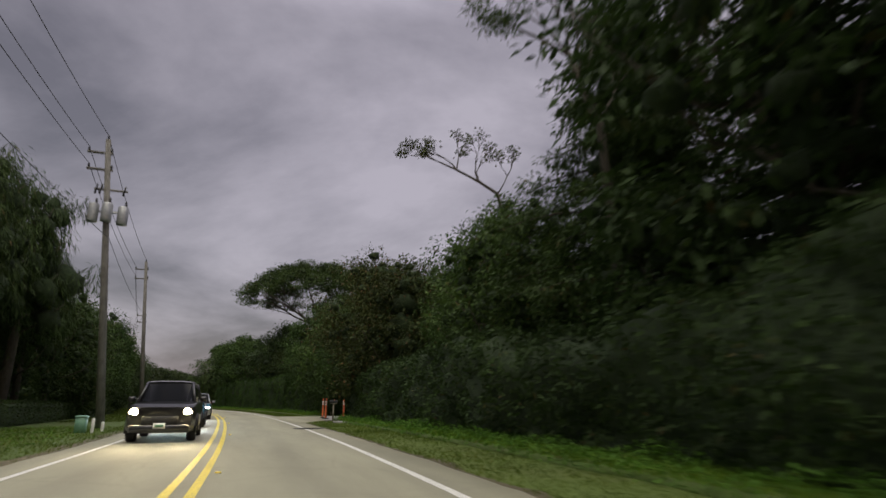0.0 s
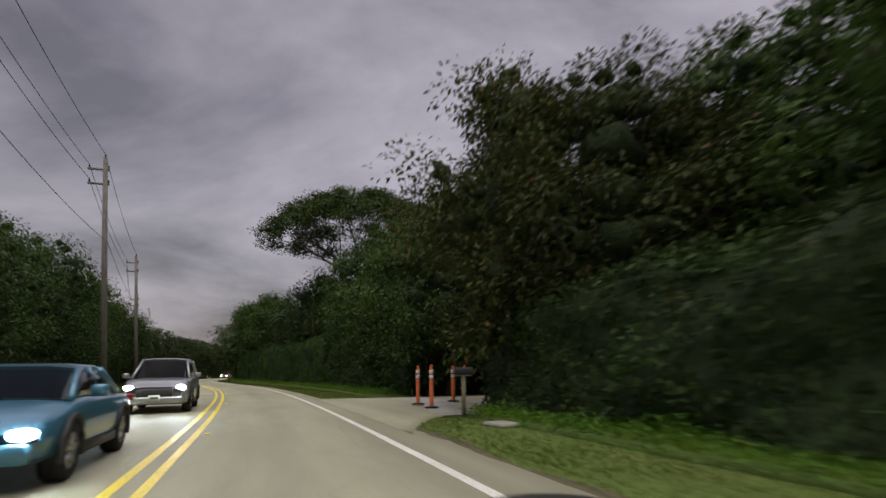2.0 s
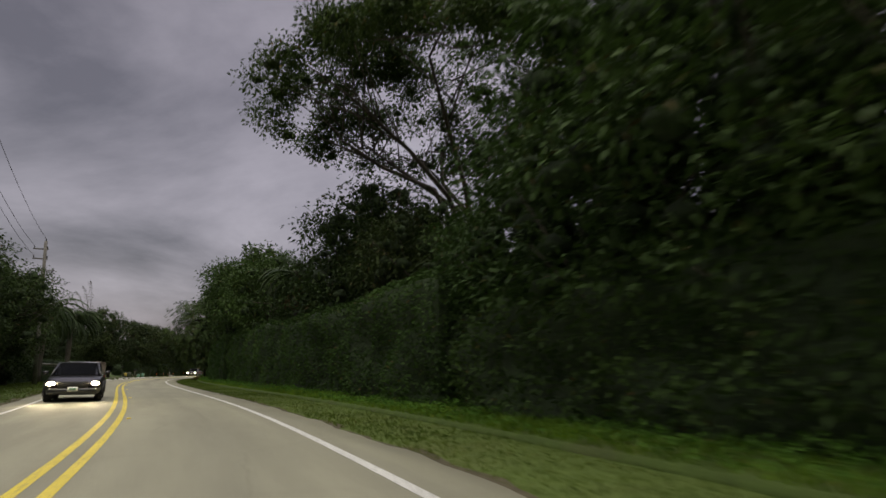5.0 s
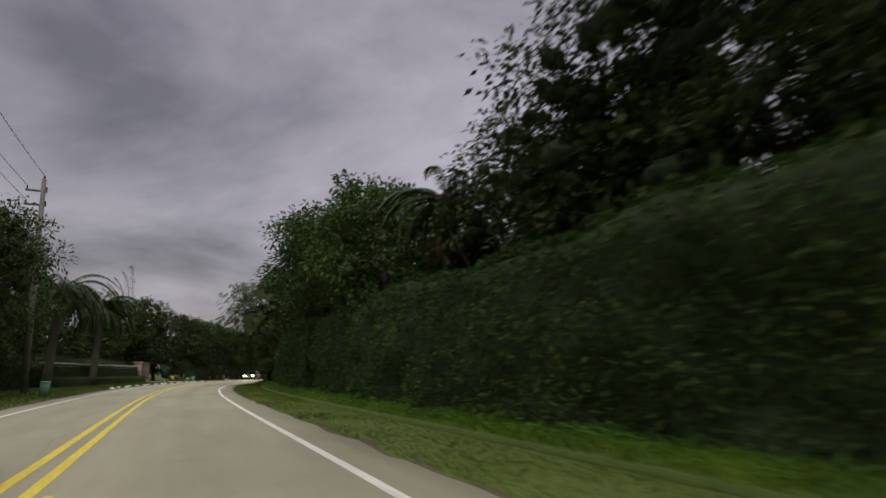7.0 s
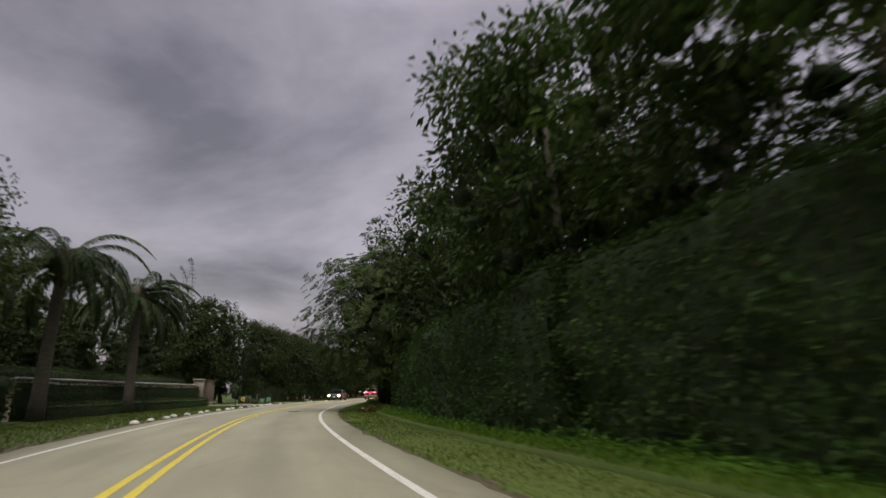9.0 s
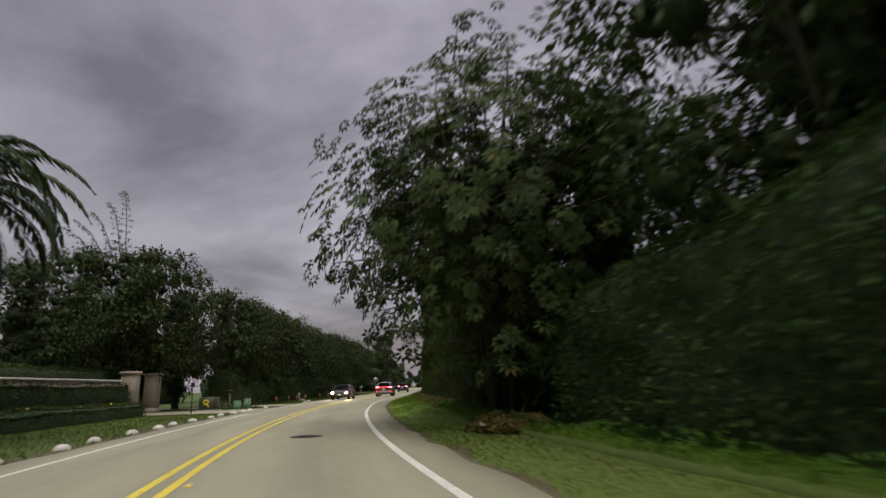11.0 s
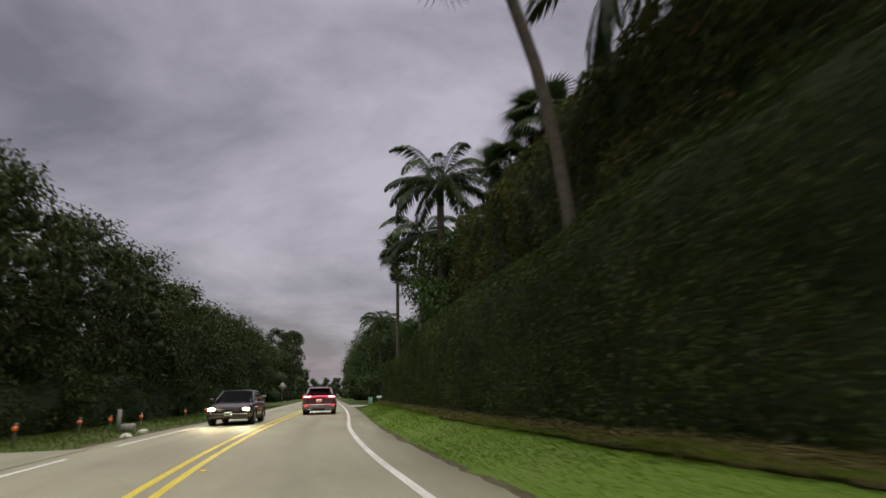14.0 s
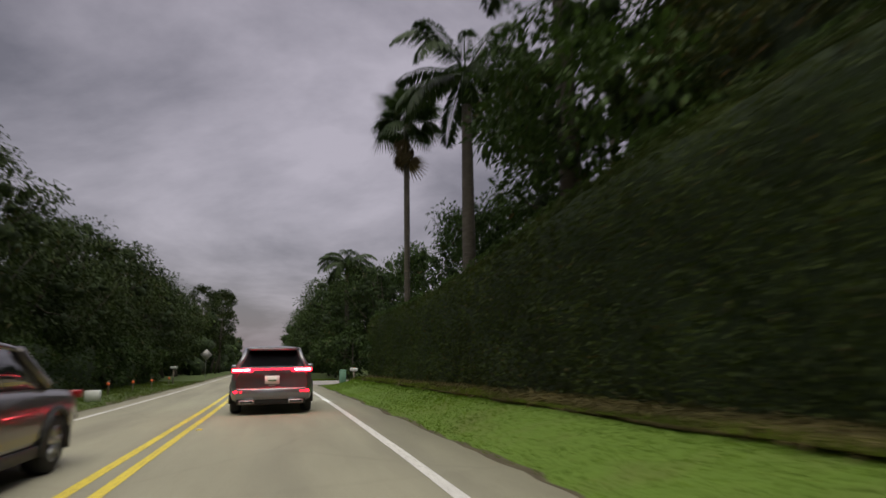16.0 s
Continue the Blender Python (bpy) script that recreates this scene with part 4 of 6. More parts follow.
def apron(name, s0, s1, u0, u1, flare, z, mat, label, near=None):
    """A driveway that widens towards the road; near: the sweep of its first corner, where that differs."""
    t = np.linspace(0, 1, 12) ** (2.2 if near else 1.0)
    k = np.linspace(0, 1, 14)
    g, h = np.meshgrid(t, k, indexing="ij")
    wide = flare * (1 - g) ** 2.5
    s = (s0 - (near[0] * (1 - g) ** near[1] if near else wide)) * (1 - h) + (s1 + wide) * h
    u = u0 + (u1 - u0) * g
    edge = np.array([0.18 * noise.noise(Vector((a * 1.1, b * 0.6, u1))) for a, b in zip(u.ravel(), s.ravel())]).reshape(s.shape) * ((h == 0) | (h == 1))
    s = s + edge
    v = along(s.ravel(), u.ravel(), z)
    low = along(np.concatenate([s[:, 0], s[:, -1]]), np.concatenate([u[:, 0], u[:, -1]]), -0.06)
    i, j = np.meshgrid(np.arange(11), np.arange(13), indexing="ij")
    f = np.stack([i * 14 + j, i * 14 + j + 1, (i + 1) * 14 + j + 1, (i + 1) * 14 + j], -1).reshape(-1, 4)
    n = len(v)
    skirts = [(n + a, a * 14, (a + 1) * 14, n + a + 1) for a in range(11)] + [(n + 12 + a, a * 14 + 13, (a + 1) * 14 + 13, n + 13 + a) for a in range(11)]
    if u1 < u0:
        f = f[:, ::-1]
    uv = np.stack([u.ravel(), s.ravel()], -1)
    uv = np.concatenate([uv, uv[:24]])
    return tagged(new(name, mesh_of(name, np.concatenate([v, low]), np.concatenate([f, skirts]), mat, uv=uv)), label, "driveway", kind="structure")


apron("driveway_right", 39.5, 45.5, 4.05, 30.0, 3.2, 0.004, ASPHALT, "grey asphalt driveway with broken edges", (6.2, 14))
GRAVEL = material("packed_gravel", mottled((0.165, 0.152, 0.120), (0.275, 0.255, 0.205), 26, 0.95, bump=0.9, dist=0.02, broad=0.7))
apron("driveway_gravel", 40.2, 46.0, 8.1, 30.0, 0.6, 0.020, GRAVEL, "packed gravel driveway beyond the concrete strip")
ks = np.arange(36.8, 46.7, 0.45)
kl = np.interp(ks, [36.8, 39.6, 41.6, 46.5], [5.75, 6.3, 6.7, 7.5])
kr = np.interp(ks, [36.8, 40.6, 43.6, 46.5], [6.75, 7.5, 8.3, 8.5])
kw = np.array([0.10 * noise.noise(Vector((q * 0.9, 2.2, 0))) for q in ks])
kv = np.concatenate([along(ks, kl + kw - 0.02, -0.05), along(ks, kl + kw, 0.035), along(ks, kr + kw, 0.035), along(ks, kr + kw + 0.02, -0.05)])
kn = len(ks)
kf = [(r * kn + i, (r + 1) * kn + i, (r + 1) * kn + i + 1, r * kn + i + 1) for r in range(3) for i in range(kn - 1)] + [(0, kn, 2 * kn, 3 * kn), (4 * kn - 1, 3 * kn - 1, 2 * kn - 1, kn - 1)]
tagged(new("driveway_sill", mesh_of("driveway_sill", kv, kf, CONCRETE)), "worn concrete strip crossing the driveway mouth", "pavement", kind="structure")
apron("driveway_left", 157.6, 161.6, -3.2, -24.0, 1.5, 0.010, ASPHALT, "grey driveway between two gate pillars")
apron("driveway_left_far", 169.5, 173.0, -3.2, -16.0, 1.5, 0.010, ASPHALT, "grey driveway crossing the verge")
apron("driveway_right_far", 217.5, 223.0, 4.0, 26.0, 2.0, 0.012, CONCRETE, "pale driveway beyond the end of the hedge")

# ---------------------------------------------------------------- hedges
def level(h, wave=0.12, seed=0.0):
    return lambda s: h + wave * np.array([noise.noise(Vector((q * 0.12, seed, 0))) + 0.5 * noise.noise(Vector((q * 0.5, seed, 2))) for q in np.atleast_1d(s)])


hedge("vine_bank", -14, 38.5, 7.6, 2.4, level(3.1, 0.9, 1.0), 0.17, 120, LEAF_DARK, "unkempt dark green hedge overgrown with vines", 0.30)
hedge("wild_hedge", 49.6, 70.5, 8.3, 2.4, level(3.3, 0.9, 11.0), 0.17, 110, LEAF_MID, "unclipped green hedge growing up into the trees", 0.34)
hedge("rough_hedge", 70, 114, 8.0, 2.6, level(4.2, 0.5, 4.0), 0.15, 120, LEAF_HEDGE, "rough green hedge with a loosely clipped face", 0.22)
hedge("rounded_hedge", 112, 136.3, 7.6, 3.0, lambda s: np.interp(s, [112, 129, 133, 136.3], [4.2, 4.0, 3.5, 2.7]) + level(0.0, 0.3, 7.0)(s), 0.14, 140, LEAF_HEDGE, "tall clipped green hedge with a rounded end", 0.16)
hedge("clipped_hedge", 142.3, 213, 6.9, 1.7, lambda s: np.interp(s, [142, 150, 160, 170, 184, 188, 193, 200, 213], [5.1, 5.0, 4.75, 4.45, 4.55, 4.55, 4.2, 3.85, 3.9]) + level(0.0, 0.10, 2.0)(s), 0.095, 290, LEAF_CLIPPED, "tall clipped green hedge with a flat face and crisp top", 0.10, lit_fringe=80)
hedge("copper_hedge", 145.5, 189.5, 8.7, 2.2, lambda s: np.interp(s, [145, 160, 187, 189.5], [9.0, 9.2, 9.6, 7.6]) + level(0.0, 0.6, 3.0)(s), 0.18, 150, LEAF_OLIVE, "taller hedge of olive and copper leaves behind the clipped one", 0.28)
hedge("drive_thicket", 49.8, 52.0, 10.6, 19.0, level(2.7, 0.8, 14.0), 0.17, 70, LEAF_DARK, "dark undergrowth along the far side of the driveway", 0.30)
hedge("thicket", 49, 128, 8.6, 2.0, level(2.3, 0.8, 12.0), 0.17, 70, LEAF_DARK, "dark undergrowth at the foot of the trees", 0.34, -1)
hedge("thicket", 172, 238, 7.4, 1.8, level(2.4, 0.8, 13.0), 0.17, 80, LEAF_DARK, "dark undergrowth at the foot of the olive trees", 0.34, -1)
hedge("low_hedge", 18, 48, 9.0, 1.2, level(1.15, 0.05, 5.0), 0.10, 130, LEAF_DARK, "low dark clipped hedge along the lawn", 0.06, -1)
hedge("wall_hedge", 131, 157, 10.6, 1.4, level(2.55, 0.08, 6.0), 0.11, 130, LEAF_DARK, "dark clipped hedge rising behind the garden wall", 0.07, -1)
hedge("front_hedge", 131, 156.5, 8.2, 0.9, level(0.75, 0.05, 8.0), 0.09, 160, LEAF_DARK, "low dark clipped hedge in front of the garden wall", 0.05, -1)

# ---------------------------------------------------------------- trees
SHADE = broad_tree("shade_tree", 10.0, 3.9, 0.12, 70, 92, 0.225, LEAF_DARK, "dense dark broadleaved tree behind the roadside hedge", core=0.30, solid=0.30)
OPEN = broad_tree("broadleaf_tree", 10.0, 3.6, 0.26, 46, 190, 0.23, LEAF_MID, "green broadleaved tree with gaps in its crown", core=0.36)
WALL = broad_tree("roadside_tree", 10.0, 3.3, 0.02, 84, 104, 0.195, LEAF_MID, "dense green tree with foliage down to the ground", core=0.33, solid=0.40)
OLIVE = broad_tree("olive_tree", 10.0, 3.4, 0.05, 76, 96, 0.22, LEAF_FEATHER, "dense olive-green tree with feathery leaves", core=0.36, hang=0.6, solid=0.34)
RUSTY = broad_tree("rusty_tree", 10.0, 3.5, 0.04, 100, 170, 0.180, LEAF_RUST, "rusty-green broadleaved tree with reddish new leaves", core=0.33, solid=0.46)
BUSH = broad_tree("shrub", 4.0, 2.1, 0.0, 24, 110, 0.25, LEAF_DARK, "dark green shrub at the foot of the trees", 0.08, core=0.36)


def grove(model, places, group):
    """Copies of one tree at (s, u, height); each is turned and sized on its own."""
    full = 4.0 if model is BUSH else 10.0
    for s, u, h in places:
        k = 1.03 * h / full
        copy = copy_thing(model, spot(s, u, 0, rng.uniform(0, 360), k * rng.uniform(0.97, 1.03)))
        tagged(copy, group=group)


RIGHT = "trees along the hedge side"
LEFT = "trees along the pole side"
grove(SHADE, [(10.2, 16.0, 13.5), (-2, 11, 13), (4, 11.2, 14), (8.5, 12.0, 13)], RIGHT)
grove(WALL, [(12, 10.8, 7), (15.6, 11, 6.8), (19, 11.4, 9.0), (21.4, 10.8, 10.5), (25.4, 11.4, 10.6), (29.6, 13.5, 10.6), (33.5, 13.6, 11.4)], RIGHT)
grove(RUSTY, [(38.2, 9.2, 12.0), (35.4, 10.4, 10.4), (37.0, 14.5, 12), (51.5, 13.4, 13)], RIGHT)
grove(OPEN, [(52.2, 14.6, 14.6)], RIGHT)
grove(WALL, [(49.5, 14.6, 12), (50.0, 19, 12.5), (49.5, 24, 12), (48.6, 10.2, 10.4), (52.6, 9.9, 10.2), (56.5, 10, 11), (60.5, 10.2, 12), (64.5, 10.4, 12.2), (62, 14, 13.6), (67, 14, 13.8)], RIGHT)
grove(WALL, [(69.3, 11.2, 10.5), (73.5, 11.8, 8.4), (198.4, 11.4, 7.4), (203.0, 10.8, 7.6)], RIGHT)
grove(OLIVE, [(76.8, 11.6, 9.4), (79.6, 12.0, 10.0)], RIGHT)
grove(WALL, [(36.5, 17.5, 10), (36, 22, 10)], RIGHT)
grove(SHADE, [(90.6, 12.6, 12.4), (86.8, 12.2, 12.8), (83, 12.2, 8.6), (94.6, 14.0, 11.4), (89, 15.0, 11.4), (93, 15.2, 11.8), (97.4, 12.6, 7.6), (100.5, 13.0, 8.6), (104.0, 14.2, 8.8)], RIGHT)
grove(OPEN, [(105.2, 10.8, 11.0), (110.0, 10.4, 12.8), (115.5, 10.6, 13.2), (121, 11, 13.2)], RIGHT)
grove(SHADE, [(125.5, 11.8, 14.2), (131, 12.1, 13.6)], RIGHT)
grove(OPEN, [(136.5, 12.8, 13.0)], RIGHT)
grove(SHADE, [(142.5, 12.8, 12.6)], RIGHT)
grove(OPEN, [(191.2, 10.5, 11.2), (189.5, 13, 12.5), (195.6, 12.6, 13.4), (206, 12.5, 10.4), (211.5, 11.5, 9.6)], RIGHT)
grove(SHADE, [(227, 10.5, 10), (233, 10.5, 11), (240, 9.5, 11.5), (248, 10, 12.5), (257, 9.5, 11.5), (268, 9.5, 12), (280, 9.5, 12), (294, 10, 13)], RIGHT)
grove(BUSH, [(213, 9.5, 4.5), (226, 8, 4.5), (231, 8, 5), (237, 7.8, 5), (244, 8, 5.5), (40, 16.5, 4), (49.5, 9.4, 4.2), (49.6, 12.5, 4.6), (49.2, 15.5, 4.8), (48.8, 18.5, 4.6), (48.4, 22, 4.6), (50.8, 11.0, 4.4), (50.6, 14.0, 4.8), (50.4, 17.0, 4.6), (50.0, 20.2, 4.8), (49.6, 24.0, 4.8), (48.6, 26.0, 4.4), (47, 27, 4.2), (43.5, 30.5, 4.4), (40, 29, 4.2), (38.3, 24, 3.8), (37.8, 11.6, 3.4), (53, 8.9, 3.6), (138.2, 9.4, 4.8), (140.4, 9.0, 4.2), (142.0, 9.6, 5.2), (141.4, 8.2, 3.4), (139.0, 8.4, 3.0)], "shrubs along the hedge side")

grove(SHADE, [(22, -13, 10), (28, -14, 10), (34, -15, 9.5), (38, -13.5, 8.5), (43, -11.5, 9.0), (47.5, -10.8, 9)], LEFT)
grove(WALL, [(52, -10, 9.3), (57, -10.5, 10), (63, -10.2, 9.8), (69, -10, 9.6), (75, -10, 10), (81, -10.2, 10.2), (87, -10, 10), (93, -10, 10.4)], LEFT)
grove(SHADE, [(99, -10, 10.4), (104.5, -9.2, 10.2), (109, -7.9, 9.6), (113.5, -7.7, 9.4), (120.5, -10.4, 10.2), (126, -12, 10)], LEFT)
grove(OLIVE, [(134, -15, 9), (141, -15, 9), (148, -14.6, 9), (154.5, -14.2, 9.5), (160.5, -14.5, 11.5), (164.5, -12.0, 13)], LEFT)
grove(OLIVE, [(171.5, -11.4, 10), (177, -10.6, 11.4), (182.5, -10.4, 11.6), (188, -10, 11.4), (193.5, -9.8, 11.4), (199, -9.6, 11), (205, -9.6, 10.6), (211, -9.4, 10.4)], LEFT)
grove(OLIVE, [(217, -9.4, 10.8), (224, -9.4, 11.2), (231, -9.6, 12), (239, -9.6, 12), (248, -9.6, 12), (258, -10, 13), (270, -10, 13)], LEFT)
grove(BUSH, [(50, -8.6, 3.6), (72, -8.4, 3.2), (96, -8.3, 3.6), (113, -8, 3.4), (184, -7.4, 3.2), (201, -7.2, 3.4), (219, -7.2, 3.8), (229, -7.2, 4)], "shrubs along the pole side")
# the models themselves stand among the far trees at both ends
for model, s, u in ((SHADE, -22, 13), (OPEN, 300, 16), (WALL, -16, -12), (OLIVE, 284, -11), (RUSTY, 310, 9.5), (BUSH, -24, 8.5)):
    model.matrix_basis = spot(s, u, 0, 30)
# woods behind the roadside rows and at the road's far end
def wood_lot(name, places, label, leaf=0.6):
    lot, lot_core = Build(), Build()
    for s, u, h in places:
        p = along(s, u)
        for k in range(6):
            z = h * (0.10 + 0.80 * k / 5)
            c = p + np.array([rng.uniform(-1.8, 1.8), rng.uniform(-1.8, 1.8), z])
            r = rng.uniform(1.9, 2.7) * (1.0 - 0.35 * k / 5)
            # dark filler balls whose colour stands for the shade within the woods
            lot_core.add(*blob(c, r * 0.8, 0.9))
            clump_leaves(lot, c, r, 75, leaf, leaf * 0.5)
    root = empty(name, None, label, "woods", kind="stuff")
    part("foliage", lot.mesh("foliage", LEAF_DARK), root)
    part("inner_foliage", lot_core.mesh("inner_foliage", INNER_SHADE), root)


wood_lot("right_woods", [(s + rng.uniform(-1.5, 1.5), rng.uniform(21, 29), rng.uniform(8, 11)) for s in np.arange(-24, 300, 4.5) if not 36.5 < s < 48], "dark woods behind the hedge-side trees")
wood_lot("left_woods", [(s + rng.uniform(-1.5, 1.5), -rng.uniform(17, 25), rng.uniform(7, 9.5)) for s in np.arange(-24, 300, 4.5)], "dark woods behind the pole-side trees")
wood_lot("drive_woods", [(s, u, 9) for s, u in ((37, 33), (41, 34), (45, 34), (49, 33), (53, 30), (33, 30))], "dark trees closing the end of the driveway")
wood_lot("far_woods", [(s, sgn * rng.uniform(8.5, 13), rng.uniform(9, 13)) for s in np.arange(276, 440, 5) for sgn in (-1, 1)] + [(440 + rng.uniform(0, 8), u, rng.uniform(7, 10)) for u in np.arange(-40, 41, 4)], "dark woods closing the far end of the road", 0.8)

rosette = rosette_tree("rosette_tree", 12.3, 5.2, "dark tree with wheels of large drooping leaflets overhanging the road")
rosette.matrix_basis = spot(139.8, 7.2)
umbrella = umbrella_tree(22.0, 10.4)
umbrella.matrix_basis = spot(81.5, 14.4)
crooked_tree().matrix_basis = pose(13.75, 34.0, 0)
dead_tree().matrix_basis = pose(9.5, 13.4, 0)
tiered_tree(15.0, 4.3).matrix_basis = pose(12.2, 15.2, 0)
weeping = weeping_tree(13.8, 2.9)
weeping.matrix_basis = spot(38.5, -10.6)
tagged(weeping, group=LEFT)
for s, u, k in ((34.0, -12.0, 1.0), (42.5, -11.0, 0.78), (30.0, -11.4, 0.92)):
    tagged(copy_thing(weeping, spot(s, u, 0, s * 40, k)), group=LEFT)
spray = spray_tree(17.6, "half-dead bamboo canes arching above the trees")
spray.matrix_basis = spot(164.5, -13.2)
pine = broad_tree("feathery_tree", 15.0, 2.5, 0.16, 44, 90, 0.32, LEAF_FEATHER, "thin feathery tree standing above the far woods", 0.16, core=0.22, hang=-0.2)
pine.matrix_basis = spot(297, -6.8, 0, 0, 1.15)
for s, u, turn, k in ((303, -8.0, 80, 1.05), (290, -8.2, 190, 1.0), (310, -7.0, 300, 1.08)):
    copy_thing(pine, spot(s, u, 0, turn, k))

# palms
leaning = fan_palm("cabbage_palm", 13.7, "leaning cabbage palm with a skirt of dry brown leaves", (-2.75, 0.1), 54, 60, 1.25, grow=1.2)
leaning.matrix_basis = spot(168.6, 7.4)
upright = fan_palm("cabbage_palm", 12.9, "slender cabbage palm with a small round crown", (0.0, 0.0), 26, 8, 1.0, 0.14, 1.15)
upright.matrix_basis = spot(205.5, 7.4)
for s, u, k in ((176.6, 9.9, 0.86), (179.8, 9.6, 0.80)):
    tagged(copy_thing(upright, spot(s, u, 0, s * 31, k)), "cabbage palm behind the tall hedge")
royal = feather_palm("royal_palm", 11.2, 22, 3.5, "royal palm with a smooth pale trunk and green crownshaft", 0.24, (0.2, 0.3), 1.5, 0.48, 52, 0.74, hang=0.6)
royal.matrix_basis = spot(200.4, 8.6, 0, 0, 1.05)
copy_thing(royal, spot(193.0, 8.9, 0, 200, 1.10))
coconut = feather_palm("coconut_palm", 10.2, 15, 4.0, "coconut palm with long drooping fronds behind the hedge", 0.15, (-0.8, 0.4), 0, 0.95, 52, 0.95, hang=0.95)
coconut.matrix_basis = spot(164.8, 11.2, 0, 0, 1.17)
copy_thing(coconut, spot(159.4, 8.8, 0, 150, 1.08))
copy_thing(coconut, spot(155.4, 8.5, 0, 265, 1.16))
copy_thing(royal, spot(232, 8.2, 0, 50, 0.80))
date = feather_palm("date_palm", 7.4, 46, 3.9, "date palm with a thick crown of arching fronds", 0.30, (0.1, 0.2), 0, 0.85, 46, 0.46, True)
date.matrix_basis = spot(130.5, -8.6)
copy_thing(date, spot(140.3, -8.3, 0, 100, 1.0))
verge_date = feather_palm("date_palm", 8.1, 30, 2.9, "date palm rising out of dark trees behind the hedge", 0.26, (0.1, 0.2), 0, 0.85, 40, 0.40, True, dry=9)
verge_date.matrix_basis = spot(97.1, 10.7, 0, 40)

# ---------------------------------------------------------------- grass and weeds
def bank(s, u):
    """The height of the grass bank under the clipped hedge."""
    t = np.clip((np.asarray(u) - 4.5) / 1.7, 0, 1)
    e = np.clip((np.asarray(s) - 138) / 6, 0, 1) * np.clip((217 - np.asarray(s)) / 5, 0, 1)
    s, u = np.broadcast_arrays(np.asarray(s, float), np.asarray(u, float))
    ledge = 0.105 * (u > 6.5) * (((s > -14) & (s < 37.0)) | ((s > 50.0) & (s < 138.0)))
    return 0.36 * t * t * (3 - 2 * t) * e * e * (3 - 2 * e) + ledge


def blades(name, s0, s1, u0, u1, density, height, mat, label, skip=(), lift=0.0):
    """Loose grass blades, thinned towards the road."""
    n = int((s1 - s0) * abs(u1 - u0) * density)
    s, u = rng.uniform(s0, s1, n), rng.uniform(u0, u1, n)
    keep = np.ones(n, bool)
    for a, b in skip:
        keep &= (s < a) | (s > b)
    keep &= (s < 32) | (s > 41) | (s < 39.4 - 6.2 * np.clip(1 - (u - 4.05) / 25.95, 0, 1) ** 14)
    s, u = s[keep], u[keep]
    n = len(s)
    patch = np.array([noise.noise(Vector((a * 0.35, b * 0.8, 1.5))) for a, b in zip(s, u)])
    h = height * rng.uniform(0.5, 1.3, n) * (1.0 + 0.7 * patch)
    c = along(s, u, bank(s, u) - 0.035 + lift)
    a = rng.uniform(0, 2 * math.pi, n)
    w = np.stack([np.cos(a), np.sin(a), np.zeros(n)], -1) * (0.011 + 0.005 * rng.random(n))[:, None]
    tip = c + np.stack([rng.normal(0, 0.4, n) * h, rng.normal(0, 0.4, n) * h, h], -1)
    v = np.stack([c - w, c + w, tip], 1).reshape(-1, 3)
    tagged(new(name, mesh_of(name, v, np.arange(3 * n).reshape(-1, 3), mat)), label, "grass", kind="stuff")


def weeds(name, s0, s1, u0, u1, density, leaf, height, mat, label, category="weeds", skip=()):
    n = int((s1 - s0) * abs(u1 - u0) * density)
    s, u = rng.uniform(s0, s1, n), rng.uniform(u0, u1, n)
    for a, b in skip:
        k = (s < a) | (s > b)
        s, u = s[k], u[k]
    n = len(s)
    top = height * np.array([0.55 + 0.9 * max(noise.noise(Vector((a * 0.5, b * 0.9, 4))), -0.4) for a, b in zip(s, u)])
    c = along(s, u, bank(s, u)) + np.stack([np.zeros(n), np.zeros(n), rng.uniform(0, 1, n) * top - 0.03], -1)
    way = rng.normal(size=(n, 3)) + np.array([0, 0, 0.4])
    v, f = leaves(c, way, rng.normal(size=(n, 3)) * 0.6 + np.array([0, 0, 1]), leaf * rng.uniform(0.6, 1.3, n), leaf * 0.42)
    tagged(new(name, mesh_of(name, v, f, mat)), label, category, kind="stuff")


DRIVES = [(37.5, 47.5), (216, 224.5)]
blades("mown_grass", -4, 139, 4.4, 6.5, 190, 0.055, LEAF_MOWN, "short mown olive grass on the hedge-side verge", DRIVES)
blades("ledge_grass", -4, 138, 6.5, 8.2, 170, 0.14, LEAF_LAWN, "longer bright green grass along the hedge", [(36.9, 50.1)])
blades("bank_grass", 139, 232, 4.4, 7.0, 380, 0.034, LEAF_LAWN, "bright green grass on the bank below the hedge", DRIVES)
blades("grass_left", 4, 236, -8.4, -3.55, 80, 0.085, LEAF_MOWN, "short green grass on the pole-side verge", [(156.5, 163), (168.5, 174)])
weeds("ground_cover", -4, 37, 6.3, 8.2, 170, 0.11, 0.40, LEAF_WEED, "leafy weeds at the foot of the vine-covered bank")
weeds("corner_weeds", 137.5, 146.5, 6.1, 8.6, 150, 0.12, 0.34, LEAF_WEED, "leafy bright weeds under the overhanging tree")
weeds("hedge_foot_weeds", 50, 137.5, 6.6, 8.6, 120, 0.11, 0.34, LEAF_WEED, "leafy weeds at the foot of the hedge")
weeds("lawn_litter", 6, 34, -10, -4.4, 26, 0.09, 0.10, LEAF_WEED, "scattered leaves on the lawn", "leaf litter")


